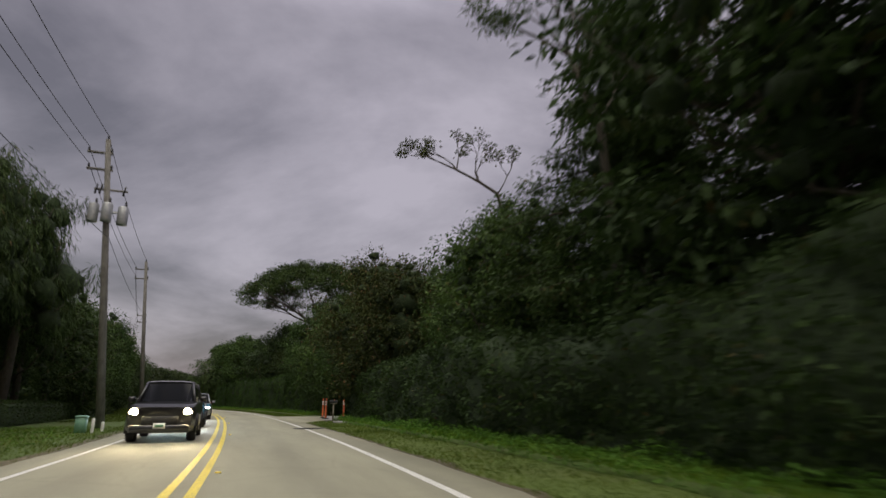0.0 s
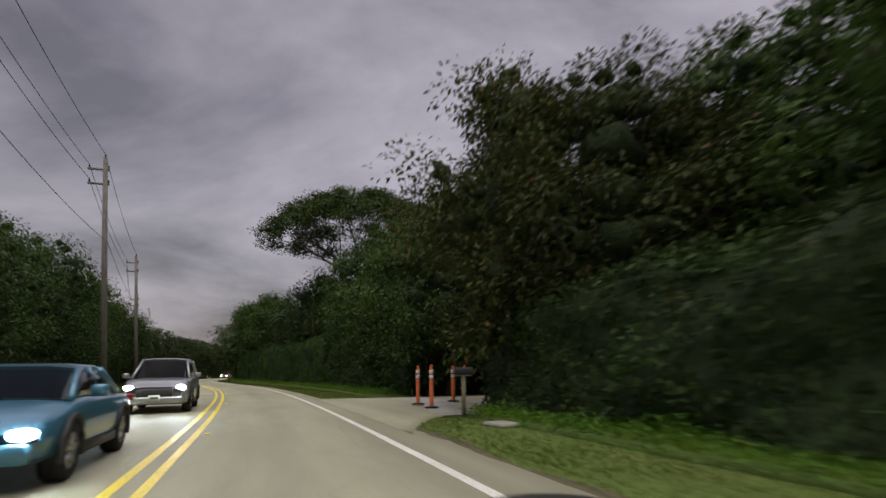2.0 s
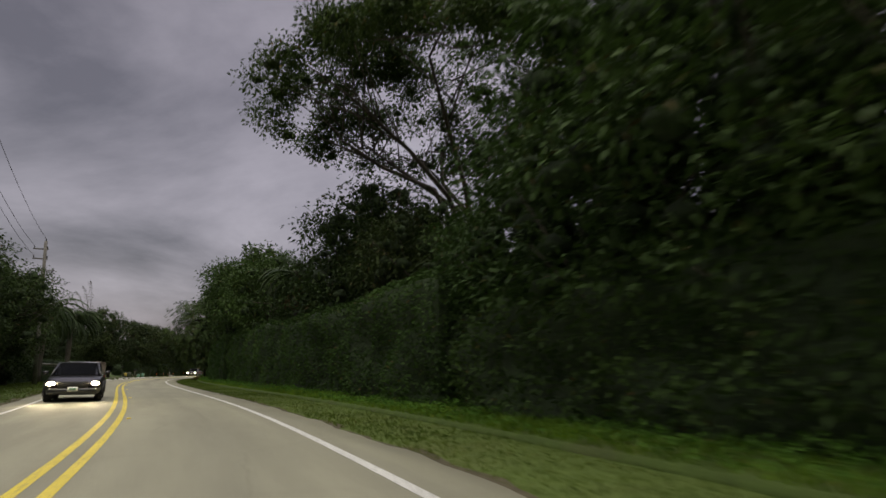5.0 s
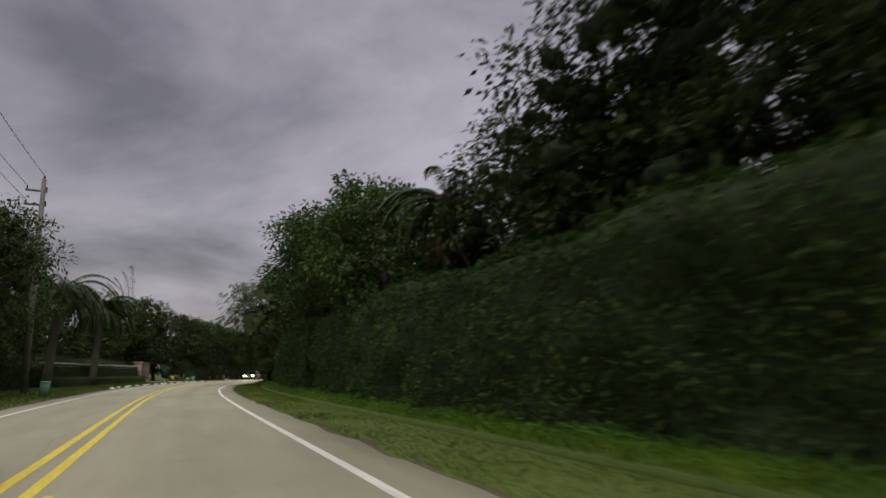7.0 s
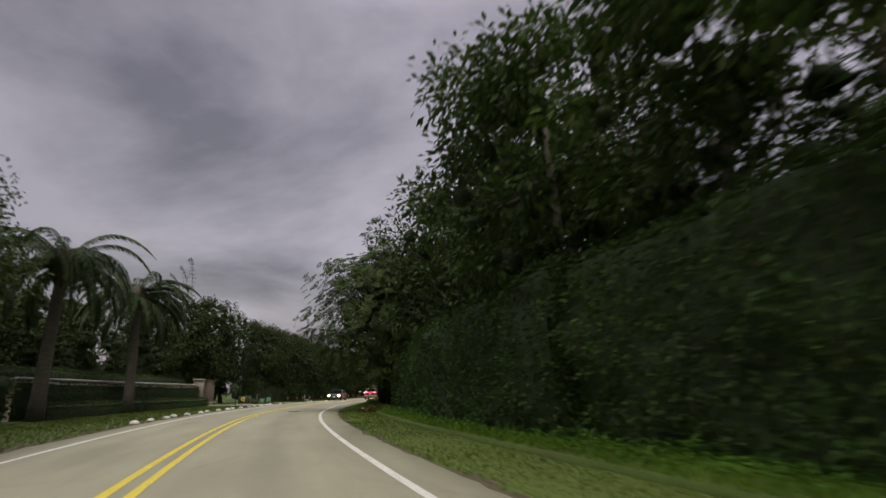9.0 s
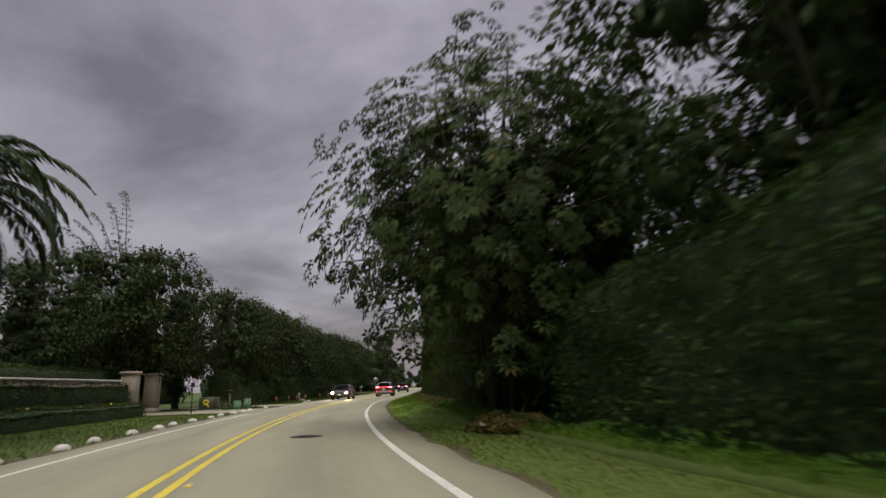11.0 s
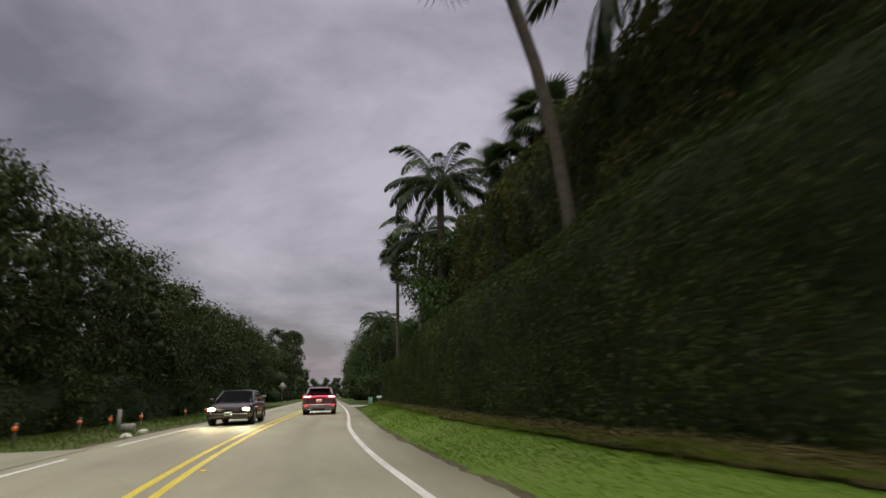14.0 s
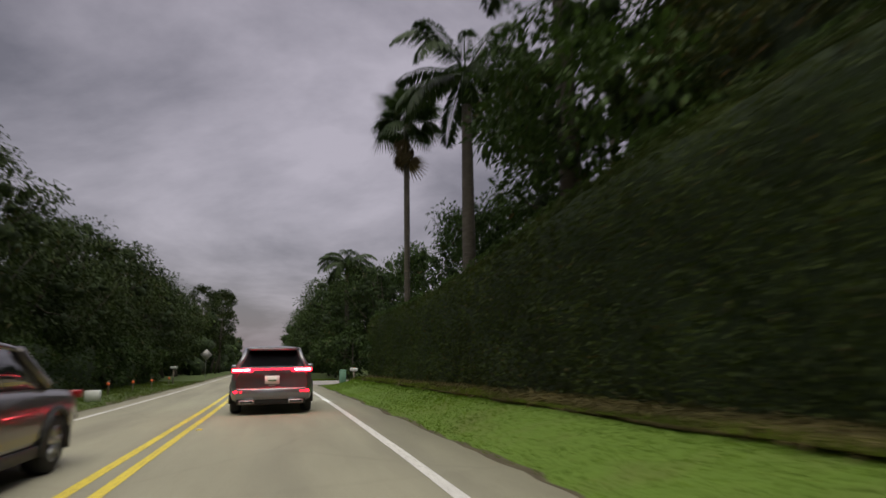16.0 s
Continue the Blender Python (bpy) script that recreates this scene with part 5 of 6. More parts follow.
def dirt_bank(s0, s1):
    """The grass bank and the worn earth ledge at the hedge's foot."""
    s = np.arange(137.5, 218, 0.5)
    us = np.linspace(4.35, 8.4, 12)
    v = np.stack([along(s, u, bank(s, u) - 0.03 - 0.03 * (u > 8.2)) for u in us], 1).reshape(-1, 3)
    n, m = len(s), len(us)
    i, j = np.meshgrid(np.arange(n - 1), np.arange(m - 1), indexing="ij")
    f = np.stack([i * m + j, i * m + j + 1, (i + 1) * m + j + 1, (i + 1) * m + j], -1).reshape(-1, 4)
    tagged(new("grass_bank", mesh_of("grass_bank", v, f, BANK_TURF, True)), "grassy bank rising to the foot of the hedge", "bank", kind="structure")
    s = np.arange(s0, s1, 0.25)
    prof = [(6.42, 0.20), (6.36, 0.31), (6.24, 0.345), (6.26, 0.40), (6.60, 0.47), (7.3, 0.52)]
    cols = []
    for k, (u, z) in enumerate(prof):
        w = np.array([noise.noise(Vector((q * 0.6, k * 0.3, 0))) * 0.30 + noise.noise(Vector((q * 2.7, k, 3))) * 0.16 for q in s]) * (1.0 if k < 4 else 0.4)
        cols.append(along(s, u + w, z * bank(s, 8.0) / 0.36 + np.abs(w) * 0.12))
    v = np.stack(cols, 1).reshape(-1, 3)
    n, m = len(s), len(prof)
    i, j = np.meshgrid(np.arange(n - 1), np.arange(m - 1), indexing="ij")
    f = np.stack([i * m + j, i * m + j + 1, (i + 1) * m + j + 1, (i + 1) * m + j], -1).reshape(-1, 4)
    tagged(new("earth_bank", mesh_of("earth_bank", v, f, LEDGE)), "worn earth ledge with dry roots under the hedge", "bank", kind="structure")
    n = 24000
    q = rng.uniform(s0, s1, n)
    w = np.array([noise.noise(Vector((a * 0.6, 0.9, 0))) * 0.30 + noise.noise(Vector((a * 2.7, 3, 3))) * 0.16 for a in q])
    r = rng.uniform(0, 1, n)
    c = along(q, 6.14 + w * (1 - 0.5 * r) + 0.85 * r, (0.41 + 0.10 * r + rng.uniform(0, 0.05, n)) * bank(q, 8.0) / 0.36)
    v, f = leaves(c, rng.normal(size=(n, 3)) * np.array([1, 1, 0.25]), np.array([[0, 0, 1.0]]).repeat(n, 0) + rng.normal(size=(n, 3)) * 0.3, rng.uniform(0.06, 0.26, n), 0.028)
    tagged(new("dry_litter", mesh_of("dry_litter", v, f, STRAW)), "dry brown leaves and clippings on the earth ledge", "leaf litter", kind="stuff")


dirt_bank(146.5, 215)
blades("ledge_tufts", 147, 214, 6.05, 7.0, 520, 0.085, LEAF_MOWN, "sparse olive grass on the earth ledge", (), 0.09)

# ---------------------------------------------------------------- poles and wires
def bolt_can(b, x, y, z, r, h):
    v, f = disc_stack([(0.001, 0), (r * 0.9, 0), (r, 0.05), (r, h - 0.08), (r * 0.8, h), (0.001, h + 0.05)], 14)
    b.add(v + np.array([x, y, z]), f)


def utility_pole(s, u, height, top, arms, cans, switches, label):
    """A round wooden pole, leaning as it stands; arms: heights of its short crossarms; cans: transformers; switches: fuse switches above them."""
    root = empty("utility_pole", spot(s, u), label, "utility pole", "poles along the road")
    lean = lambda z: np.array([top[0], top[1], 0]) * (z / height) + np.array([0, 0, z])
    part("pole", Build().add(*tube([lean(-0.1), lean(height * 0.5), lean(height)], [0.19, 0.16, 0.125], 12)).mesh("pole", POLE, True), root)
    for z in arms:
        c = lean(z)
        part("crossarm", Build().add(*box(c[0] - 0.35, c[1], z, 1.15, 0.09, 0.11, 0.01)).mesh("crossarm", POLE), root)
        for x in (-0.85, 0.16):
            v, f = disc_stack([(0.02, 0), (0.055, 0.05), (0.035, 0.08), (0.06, 0.12), (0.035, 0.16), (0.05, 0.20), (0.001, 0.24)], 10)
            part("insulator", Build().add(v + np.array([c[0] + x, c[1], z + 0.055]), f).mesh("insulator", TRIM), root)
    v, f = disc_stack([(0.03, 0), (0.06, 0.06), (0.04, 0.10), (0.06, 0.16), (0.04, 0.22), (0.001, 0.28)], 10)
    part("insulator", Build().add(v + lean(height), f).mesh("insulator", TRIM), root)
    if cans:
        z = height - 4.45
        c = lean(z)
        for dx, dy in ((-0.62, -0.1), (0.02, -0.36), (0.66, 0.05)):
            can = Build()
            bolt_can(can, c[0] + dx, c[1] + dy, z, 0.25, 0.95)
            t = part("transformer", can.mesh("transformer", GALV, True), root, "grey steel transformer can")
            v, f = disc_stack([(0.05, 0), (0.07, 0.06), (0.04, 0.1), (0.06, 0.16), (0.02, 0.26), (0.001, 0.3)], 8)
            part("bushing", Build().add(v + np.array([c[0] + dx + 0.08, c[1] + dy, z + 0.98]), f).mesh("bushing", TRIM), t)
        part("bracket", Build().add(*box(c[0], c[1], z + 0.6, 1.5, 0.07, 0.10)).mesh("bracket", GALV), root)
    if switches:
        z = height - 4.45
        c = lean(z)
        for dx in (-0.5, -0.7, 0.55):
            part("fuse_switch", Build().add(*tube([c + [dx, 0, 1.5], c + [dx + 0.1, -0.1, 2.0]], [0.05, 0.035], 7)).mesh("fuse_switch", TRIM), root)
        part("switch_arm", Build().add(*box(c[0], c[1], z + 1.75, 1.5, 0.08, 0.09)).mesh("switch_arm", POLE), root)
    return root


POLES = [(3.0, -6.9, 15.0, (0, 0)), (31.4, -4.72, 14.15, (-1.56, 0.0)), (59.5, -5.45, 14.05, (-1.28, 0.2)), (88.0, -5.25, 13.3, (-1.15, 0.28)), (118.2, -6.35, 12.8, (-0.75, 0.3))]
for i, (s, u, h, lean) in enumerate(POLES):
    utility_pole(s, u, h, lean, (h - 0.75, h - 1.65), i == 1, i in (1, 4), "tall weathered utility pole with grey transformers" if i == 1 else "weathered utility pole with black fuse switches" if i == 4 else "tall weathered wooden utility pole with short crossarms")


def wire(drop, side, r, label):
    b = Build()
    ends = []
    for s, u, h, lean in POLES:
        m = spot(s, u)
        ends.append(np.array(m @ Vector((lean[0] * (h - drop) / h + side, lean[1] * (h - drop) / h, h - drop))))
    ends.insert(0, ends[0] + (ends[0] - ends[1]))
    for a, c in zip(ends[:-1], ends[1:]):
        t = np.linspace(0, 1, 13)
        p = a + (c - a) * t[:, None]
        p[:, 2] -= 4 * 0.45 * t * (1 - t)
        b.add(*tube(p, np.full(13, r), 5))
    tagged(new("overhead_wire", b.mesh("overhead_wire", WIRE)), label, "wire", "wires between the poles")


wire(-0.26, 0.0, 0.016, "thin black power line strung along the pole tops")
wire(0.45, -0.85, 0.016, "thin black power line on the upper crossarms")
wire(1.35, -0.85, 0.016, "thin black power line on the lower crossarms")
wire(5.2, 0.15, 0.014, "slack black telephone cable below the power lines")

# ---------------------------------------------------------------- roadside things
def white_stone():
    v, f = disc_stack([(0.19, -0.04), (0.185, 0.015), (0.16, 0.06), (0.11, 0.095), (0.05, 0.112), (0.001, 0.116)], 14)
    v = v * (1 + 0.06 * np.array([noise.noise(Vector(p * 6)) for p in v])[:, None])
    return tagged(new("white_stone", mesh_of("white_stone", v, f, STONE_WHITE, True)), "white painted half-round stone on the grass edge", "stone", "white stones along the verge")


stone = white_stone()
stone.matrix_basis = spot(126.5, -3.8)
for i, s in enumerate((128.8, 131.0, 133.0, 135.3, 137.8, 140.0, 142.4, 144.5, 146.6, 148.7, 151.1, 153.5, 155.5, 157.4, 159.6, 164.4, 179, 181.3)):
    copy_thing(stone, spot(s, -3.80 + 0.08 * math.sin(i * 2.1), 0, i * 50, 0.86 + 0.2 * ((i * 37) % 5) / 5))


def channel_post(height=1.30):
    root = empty("channel_post", None, "orange plastic channelizer post with silver bands", "traffic post", "posts at the driveway")
    v, f = disc_stack([(0.001, 0.012), (0.21, 0.012), (0.21, 0.045), (0.13, 0.065), (0.07, 0.075), (0.001, 0.075)], 14)
    part("base", mesh_of("base", v, f, RUBBER), root, "black rubber base")
    v, f = disc_stack([(0.064, 0.07), (0.068, 0.2), (0.06, height - 0.12), (0.042, height - 0.10), (0.042, height - 0.02), (0.055, height), (0.001, height + 0.01)], 12)
    part("post", mesh_of("post", v, f, ORANGE, True), root)
    for z in (height - 0.36, height - 0.20):
        v, f = disc_stack([(0.064, z - 0.055), (0.068, z - 0.05), (0.067, z + 0.05), (0.062, z + 0.055)], 12)
        part("band", mesh_of("band", v, f, REFLECT, True), root, "silver reflective band")
    return root


post = channel_post()
post.matrix_basis = spot(41.6, 6.52, 0.03)
for s, u in ((39.6, 6.36), (42.7, 8.15), (46.6, 12.4)):
    copy_thing(post, spot(s, u, 0.03))


def mailbox(m, body, label, height=1.05):
    root = empty("mailbox", m, label, "mailbox")
    part("post", Build().add(*box(0, 0, height * 0.46, 0.10, 0.10, height * 0.92 + 0.1, 0.012)).mesh("post", TIMBER), root)
    t = np.linspace(0, math.pi, 9)
    ring = [(-0.09, 0.0), *[(-0.09 * math.cos(a), 0.10 + 0.09 * math.sin(a)) for a in t], (0.09, 0.0)]
    n = len(ring)
    v = [(x, y, height + z) for y in (-0.25, 0.25) for x, z in ring]
    f = [(i, i + 1, n + i + 1, n + i) for i in range(n - 1)] + [(n - 1, 0, n, 2 * n - 1)]
    mid = n // 2
    for o in (0, n):
        f += [(o + i, o + i + 1, o + n - 2 - i, o + n - 1 - i) for i in range(mid - 1)]
    part("box", mesh_of("box", v, f, body), root)
    part("flag", Build().add(*box(0.10, -0.05, height + 0.16, 0.012, 0.03, 0.16)).mesh("flag", ORANGE_GLOW), root, "small red flag")
    part("shelf", Build().add(*box(0, 0, height - 0.02, 0.16, 0.46, 0.03)).mesh("shelf", TIMBER), root)
    return root


mailbox(spot(36.7, 6.3, 0, 80), TRIM, "dark mailbox on a weathered timber post")
mailbox(spot(167.5, -6.4, 0, 90), TRIM, "dark mailbox among low plants")
mailbox(spot(229.0, -4.9, 0, 90), PLATE, "white mailbox on the verge beyond the marker stakes", 1.1)
mailbox(spot(219.5, 7.0, 0, 90), PLATE, "white mailbox at the far driveway", 0.75)
mailbox(spot(33.0, -9.6, 0, 60), PLATE, "small white mailbox on the lawn", 1.2)


def _set(ob, m, label, category, group=""):
    ob.matrix_basis = m
    return tagged(ob, label, category, group)


def slab(name, m, sx, sy, sz, mat, label, category):
    return _set(new(name, Build().add(*box(0, 0, sz / 2 - 0.04, sx, sy, sz, 0.03)).mesh(name, mat)), m, label, category)


slab("concrete_slab", spot(34.2, 6.25, 0, 12), 0.6, 0.75, 0.10, CONCRETE, "flat pale concrete cover in the grass", "slab")
slab("concrete_slab", spot(37.9, 8.2, 0, 30), 0.5, 0.8, 0.10, CONCRETE, "broken concrete piece at the driveway's edge", "slab")
slab("concrete_slab", spot(52.6, 9.0, 0, 80), 0.3, 1.0, 0.2, CONCRETE, "low concrete kerb piece beside the hedge", "slab")
slab("concrete_slab", spot(146.0, 5.9, 0.04, 10), 0.6, 0.5, 0.09, CONCRETE, "pale concrete cover in the grass", "slab")
for s, u, h in ((51.2, 9.0, 0.62), (51.8, 9.2, 0.5), (49.4, 8.6, 0.34)):
    slab("short_post", spot(s, u, 0, 20), 0.09, 0.09, h, TIMBER, "short grey timber post at the hedge's foot", "post")
for s, u, h in ((27.2, -4.4, 0.52), (28.4, -4.3, 0.36), (47.0, -4.5, 0.6), (82, -4.8, 0.45), (88, -4.7, 0.4)):
    v, f = disc_stack([(0.055, -0.05), (0.055, h - 0.03), (0.03, h), (0.001, h + 0.005)], 10)
    _set(new("marker_post", mesh_of("marker_post", v, f, STONE_WHITE, True)), spot(s, u), "short white plastic marker post in the grass", "marker post", "white marker posts")


def cover(s, u, r, mat, label):
    root = empty("manhole_cover", spot(s, u, 0.004), label, "manhole")
    v, f = disc_stack([(r, -0.004), (r, 0.004), (r * 0.93, 0.005), (r * 0.92, 0.001), (r * 0.9, 0.005), (0.001, 0.006)], 28)
    part("lid", mesh_of("lid", v, f, mat), root)
    for i in range(5):
        part("rib", Build().add(*box(0, (i - 2) * r * 0.3, 0.008, r * 1.2, 0.03, 0.006)).mesh("rib", mat), root)


cover(27.0, 3.63, 0.68, IRON, "round dark iron cover across the edge line")
cover(138.0, 1.63, 0.40, IRON, "round iron manhole cover in the lane")

reflector = tagged(new("road_reflector", Build().add(*box(0, 0, 0.012, 0.10, 0.10, 0.022, 0.015)).mesh("road_reflector", YELLOW_REFLECT)), "small yellow reflector on the centre line", "road stud", "studs along the centre line")
reflector.matrix_basis = spot(11.0, 0.36)
for s in (23, 35, 47, 59, 71, 83, 95, 107, 119, 131, 143.5, 156, 168, 180, 192, 204):
    copy_thing(reflector, spot(s, 0.36))

# the garden wall, its gate pillars and what stands at the drive
ws = np.arange(130.5, 157.4, 1.0)
wall_b, cap_b = Build(), Build()
for b, u0, u1, z0, z1 in ((wall_b, -9.9, -9.65, -0.05, 1.88), (cap_b, -9.96, -9.59, 1.88, 1.97)):
    cols = np.stack([along(ws, u, z) for u, z in ((u1, z0), (u1, z1), (u0, z1), (u0, z0))], 1)
    n = len(ws)
    f = [(i * 4 + j, i * 4 + (j + 1) % 4, (i + 1) * 4 + (j + 1) % 4, (i + 1) * 4 + j) for i in range(n - 1) for j in range(4)] + [(0, 1, 2, 3), (4 * n - 1, 4 * n - 2, 4 * n - 3, 4 * n - 4)]
    b.add(cols.reshape(-1, 3), f)
garden_wall = empty("garden_wall", None, "low stucco garden wall with a white cap", "wall")
part("wall_body", wall_b.mesh("wall_body", STUCCO), garden_wall)
part("wall_cap", cap_b.mesh("wall_cap", CAP), garden_wall, "white coping")
hedge("ivy", 130.6, 157.0, 9.32, 0.30, level(1.86, 0.05, 9.0), 0.10, 190, LEAF_DARK, "dark ivy covering the road face of the garden wall", 0.05, -1)


def pillar(m):
    root = empty("gate_pillar", m, "square pale pink stucco gate pillar with a capstone", "pillar", "gate pillars")
    part("plinth", Build().add(*box(0, 0, 0.12, 0.92, 0.92, 0.34, 0.03)).mesh("plinth", STUCCO), root)
    part("shaft", Build().add(*box(0, 0, 1.27, 0.78, 0.78, 2.1, 0.03)).mesh("shaft", STUCCO), root)
    part("capstone", Build().add(*box(0, 0, 2.40, 0.94, 0.94, 0.16, 0.05)).mesh("capstone", STUCCO), root)
    return root


gate = pillar(spot(158.0, -9.8))
copy_thing(gate, spot(162.3, -10.1))
lamp_post = empty("lamp_post", spot(157.6, -6.2), "thin black garden lamp post at the drive", "lamp")
part("stem", Build().add(*tube([[0, 0, -0.05], [0, 0, 0.8], [0, 0, 1.5]], [0.035, 0.03, 0.03], 8)).mesh("stem", IRON, True), lamp_post)
part("lantern", Build().add(*box(0, 0, 1.62, 0.2, 0.2, 0.26, 0.03)).mesh("lantern", IRON), lamp_post)

cabinet = empty("utility_cabinet", spot(161.8, -6.4, 0, -10), "olive-green utility cabinet with yellow reflective marks", "utility box")
part("plinth", Build().add(*box(0, 0, 0.02, 1.15, 1.0, 0.12, 0.02)).mesh("plinth", CONCRETE), cabinet)
part("body", Build().add(*box(0, 0, 0.46, 1.0, 0.85, 0.80, 0.05)).mesh("body", material("olive_enamel", mottled((0.030, 0.042, 0.020), (0.055, 0.070, 0.034), 9, 0.6))), cabinet)
for x, z, w, h in ((0.0, 0.66, 0.34, 0.07), (-0.14, 0.54, 0.12, 0.10), (0.14, 0.54, 0.12, 0.10), (0.0, 0.42, 0.30, 0.07), (0.16, 0.30, 0.10, 0.07)):
    part("reflective_mark", Build().add(*box(x, -0.435, z, w, 0.012, h)).mesh("reflective_mark", YELLOW_REFLECT), cabinet)
for s, u, h in ((163.4, -5.0, 0.55), (163.9, -4.6, 0.66), (217.2, 6.0, 0.85), (113.6, -4.6, 0.70), (27.6, -4.75, 0.62)):
    root = empty("utility_pedestal", spot(s, u), "pale green plastic utility pedestal in the grass", "utility box", "green pedestals")
    part("body", Build().add(*box(0, 0, h / 2 - 0.05, 0.40, 0.34, h, 0.05)).mesh("body", GREEN_BOX), root)
    part("cap", Build().add(*box(0, 0, h - 0.03, 0.44, 0.38, 0.07, 0.05)).mesh("cap", GREEN_BOX), root)
slab("pale_box", spot(205.0, -4.5), 0.5, 0.35, 0.42, PLATE, "low pale utility box on the verge", "utility box")
slab("pale_block", spot(182.6, -4.55), 0.45, 0.4, 0.30, CONCRETE, "pale concrete block on the verge", "block")
slab("pale_post", spot(182.0, -4.65), 0.14, 0.12, 0.85, CONCRETE, "square pale concrete post on the verge", "post")
weeds("drive_plants", 163, 169, -7.6, -4.6, 60, 0.16, 0.65, LEAF_MID, "low mixed plants beside the drive", "plants")


weeds("pale_flowers", 163.2, 168.8, -7.8, -5.6, 34, 0.10, 0.85, PETAL, "pale pink and white flowers among the drive's plants", "flowers")


def uplight(m):
    """A small garden lamp that shines up the ivy."""
    root = empty("garden_uplight", m, "small black garden lamp shining warm light on ivy", "garden lamp", "garden lamps")
    part("spike", Build().add(*tube([[0, 0, -0.05], [0, 0, 0.30], [0, 0, 0.62]], [0.015, 0.015, 0.02], 6)).mesh("spike", IRON), root)
    part("hood", Build().add(*tube([[0, 0, 0.60], [-0.02, 0, 0.68], [-0.05, 0, 0.76]], [0.03, 0.05, 0.06], 10)).mesh("hood", IRON, True), root)
    part("lens", Build().add(*tube([[-0.05, 0, 0.755], [-0.055, 0, 0.772]], [0.05, 0.045], 10)).mesh("lens", AMBER), root, "lit warm lens")
    bulb = bpy.data.lights.new("uplight_beam", "SPOT")
    bulb.energy, bulb.spot_size, bulb.spot_blend, bulb.color, bulb.shadow_soft_size = 9.0, radians(75), 0.9, (1.0, 0.68, 0.22), 0.03
    beam = new("uplight_beam", bulb)
    beam.parent = root
    beam.matrix_basis = look((-0.06, 0, 0.80), (-0.35, 0, 1.6))
    return root


for s in (147.4, 149.8, 154.3):
    uplight(spot(s, -8.95))


def stake(m):
    root = empty("marker_stake", m, "thin timber stake with an orange reflector", "marker post", "orange marker stakes")
    part("stake", Build().add(*box(0, 0, 0.29, 0.05, 0.04, 0.66, 0.006)).mesh("stake", TIMBER), root)
    v, f = disc_stack([(0.001, 0), (0.075, 0), (0.075, 0.015), (0.001, 0.02)], 14)
    part("reflector", mesh_of("reflector", np.stack([v[:, 0], -0.025 - v[:, 2], v[:, 1] + 0.46], -1), f, ORANGE_GLOW), root, "round orange reflector")
    return root


first_stake = stake(spot(179.6, -4.9))
for s, u in ((181.4, -4.7), (184.2, -4.6), (176.0, -5.0), (192.0, -4.8), (194.8, -4.5), (197.4, -4.5), (211, -5.2), (214.6, -4.9), (217.5, -4.6), (224, -4.6)):
    copy_thing(first_stake, spot(s, u))

sign = empty("road_sign", spot(252.0, -4.7, 0, 12), "grey diamond-shaped road sign on a steel post", "road sign")
part("sign_post", Build().add(*box(0, 0, 1.4, 0.06, 0.05, 2.9, 0.01)).mesh("sign_post", GALV), sign)
d = 0.66
part("sign_panel", Build().add([(-d, -0.03, 2.6), (0, -0.03, 2.6 - d), (d, -0.03, 2.6), (0, -0.03, 2.6 + d), (-d, -0.04, 2.6), (0, -0.04, 2.6 - d), (d, -0.04, 2.6), (0, -0.04, 2.6 + d)],
     [(3, 2, 1, 0), (4, 5, 6, 7), (0, 1, 5, 4), (1, 2, 6, 5), (2, 3, 7, 6), (3, 0, 4, 7)]).mesh("sign_panel", SIGN_FACE), sign)

# a heap of garden cuttings in the grass
pile = empty("cuttings_heap", spot(137.3, 6.35, 0.05), "heap of dry brown garden cuttings and leaves", "leaf heap")
heap_n = 2600
ha, hq = rng.uniform(0, 2 * math.pi, heap_n), np.sqrt(rng.uniform(0, 1, heap_n))
heap_p = np.stack([np.cos(ha) * hq * 0.75, np.sin(ha) * hq * 1.35, 0.34 * (1 - hq**1.6) * rng.uniform(0.6, 1.0, heap_n) + 0.01], -1)
heap_way = rng.normal(size=(heap_n, 3)) * np.array([1, 1, 0.35])
heap_v, heap_f = leaves(heap_p, heap_way, rng.normal(size=(heap_n, 3)) * 0.4 + np.array([0, 0, 1]), rng.uniform(0.08, 0.24, heap_n), rng.uniform(0.03, 0.09, heap_n))
part("dry_leaves", mesh_of("dry_leaves", heap_v, heap_f, STRAW), pile)
part("heap_core", Build().add(*blob([0, 0, -0.02], 0.50, 0.40, 12, 6)).mesh("heap_core", STRAW), pile)
for x, y, turn, size in ((-0.62, -0.65, 70, 0.62), (-0.30, 0.10, 20, 0.40), (0.15, -0.30, 120, 0.34)):
    t = np.linspace(0, 1, 9)
    husk_in = np.stack([(t - 0.5) * size, -0.10 * np.sin(t * math.pi), 0.02 + 0.02 * np.sin(t * math.pi)], -1)
    husk_out = husk_in + np.stack([np.zeros(9), 0.16 * np.sin(t * math.pi), 0.05 * np.sin(t * math.pi)], -1)
    hv = np.concatenate([husk_in, husk_out, husk_in - [0, 0, 0.012], husk_out - [0, 0, 0.012]])
    hf = [(i, i + 1, 9 + i + 1, 9 + i) for i in range(8)] + [(18 + i, 27 + i, 28 + i, 19 + i) for i in range(8)]
    part("palm_husk", mesh_of("palm_husk", hv, hf, CONCRETE if size > 0.5 else PALM_DEAD), pile, "pale dry palm husk", pose(x, y, 0.10, 8, 0, turn))
dry = [frond(1.3, 0.28, 20, 0.7, rise=0.55).mesh("dry_frond", STRAW), frond(1.1, 0.24, 18, 0.5, rise=0.4).mesh("dry_frond", PALM_DEAD)]
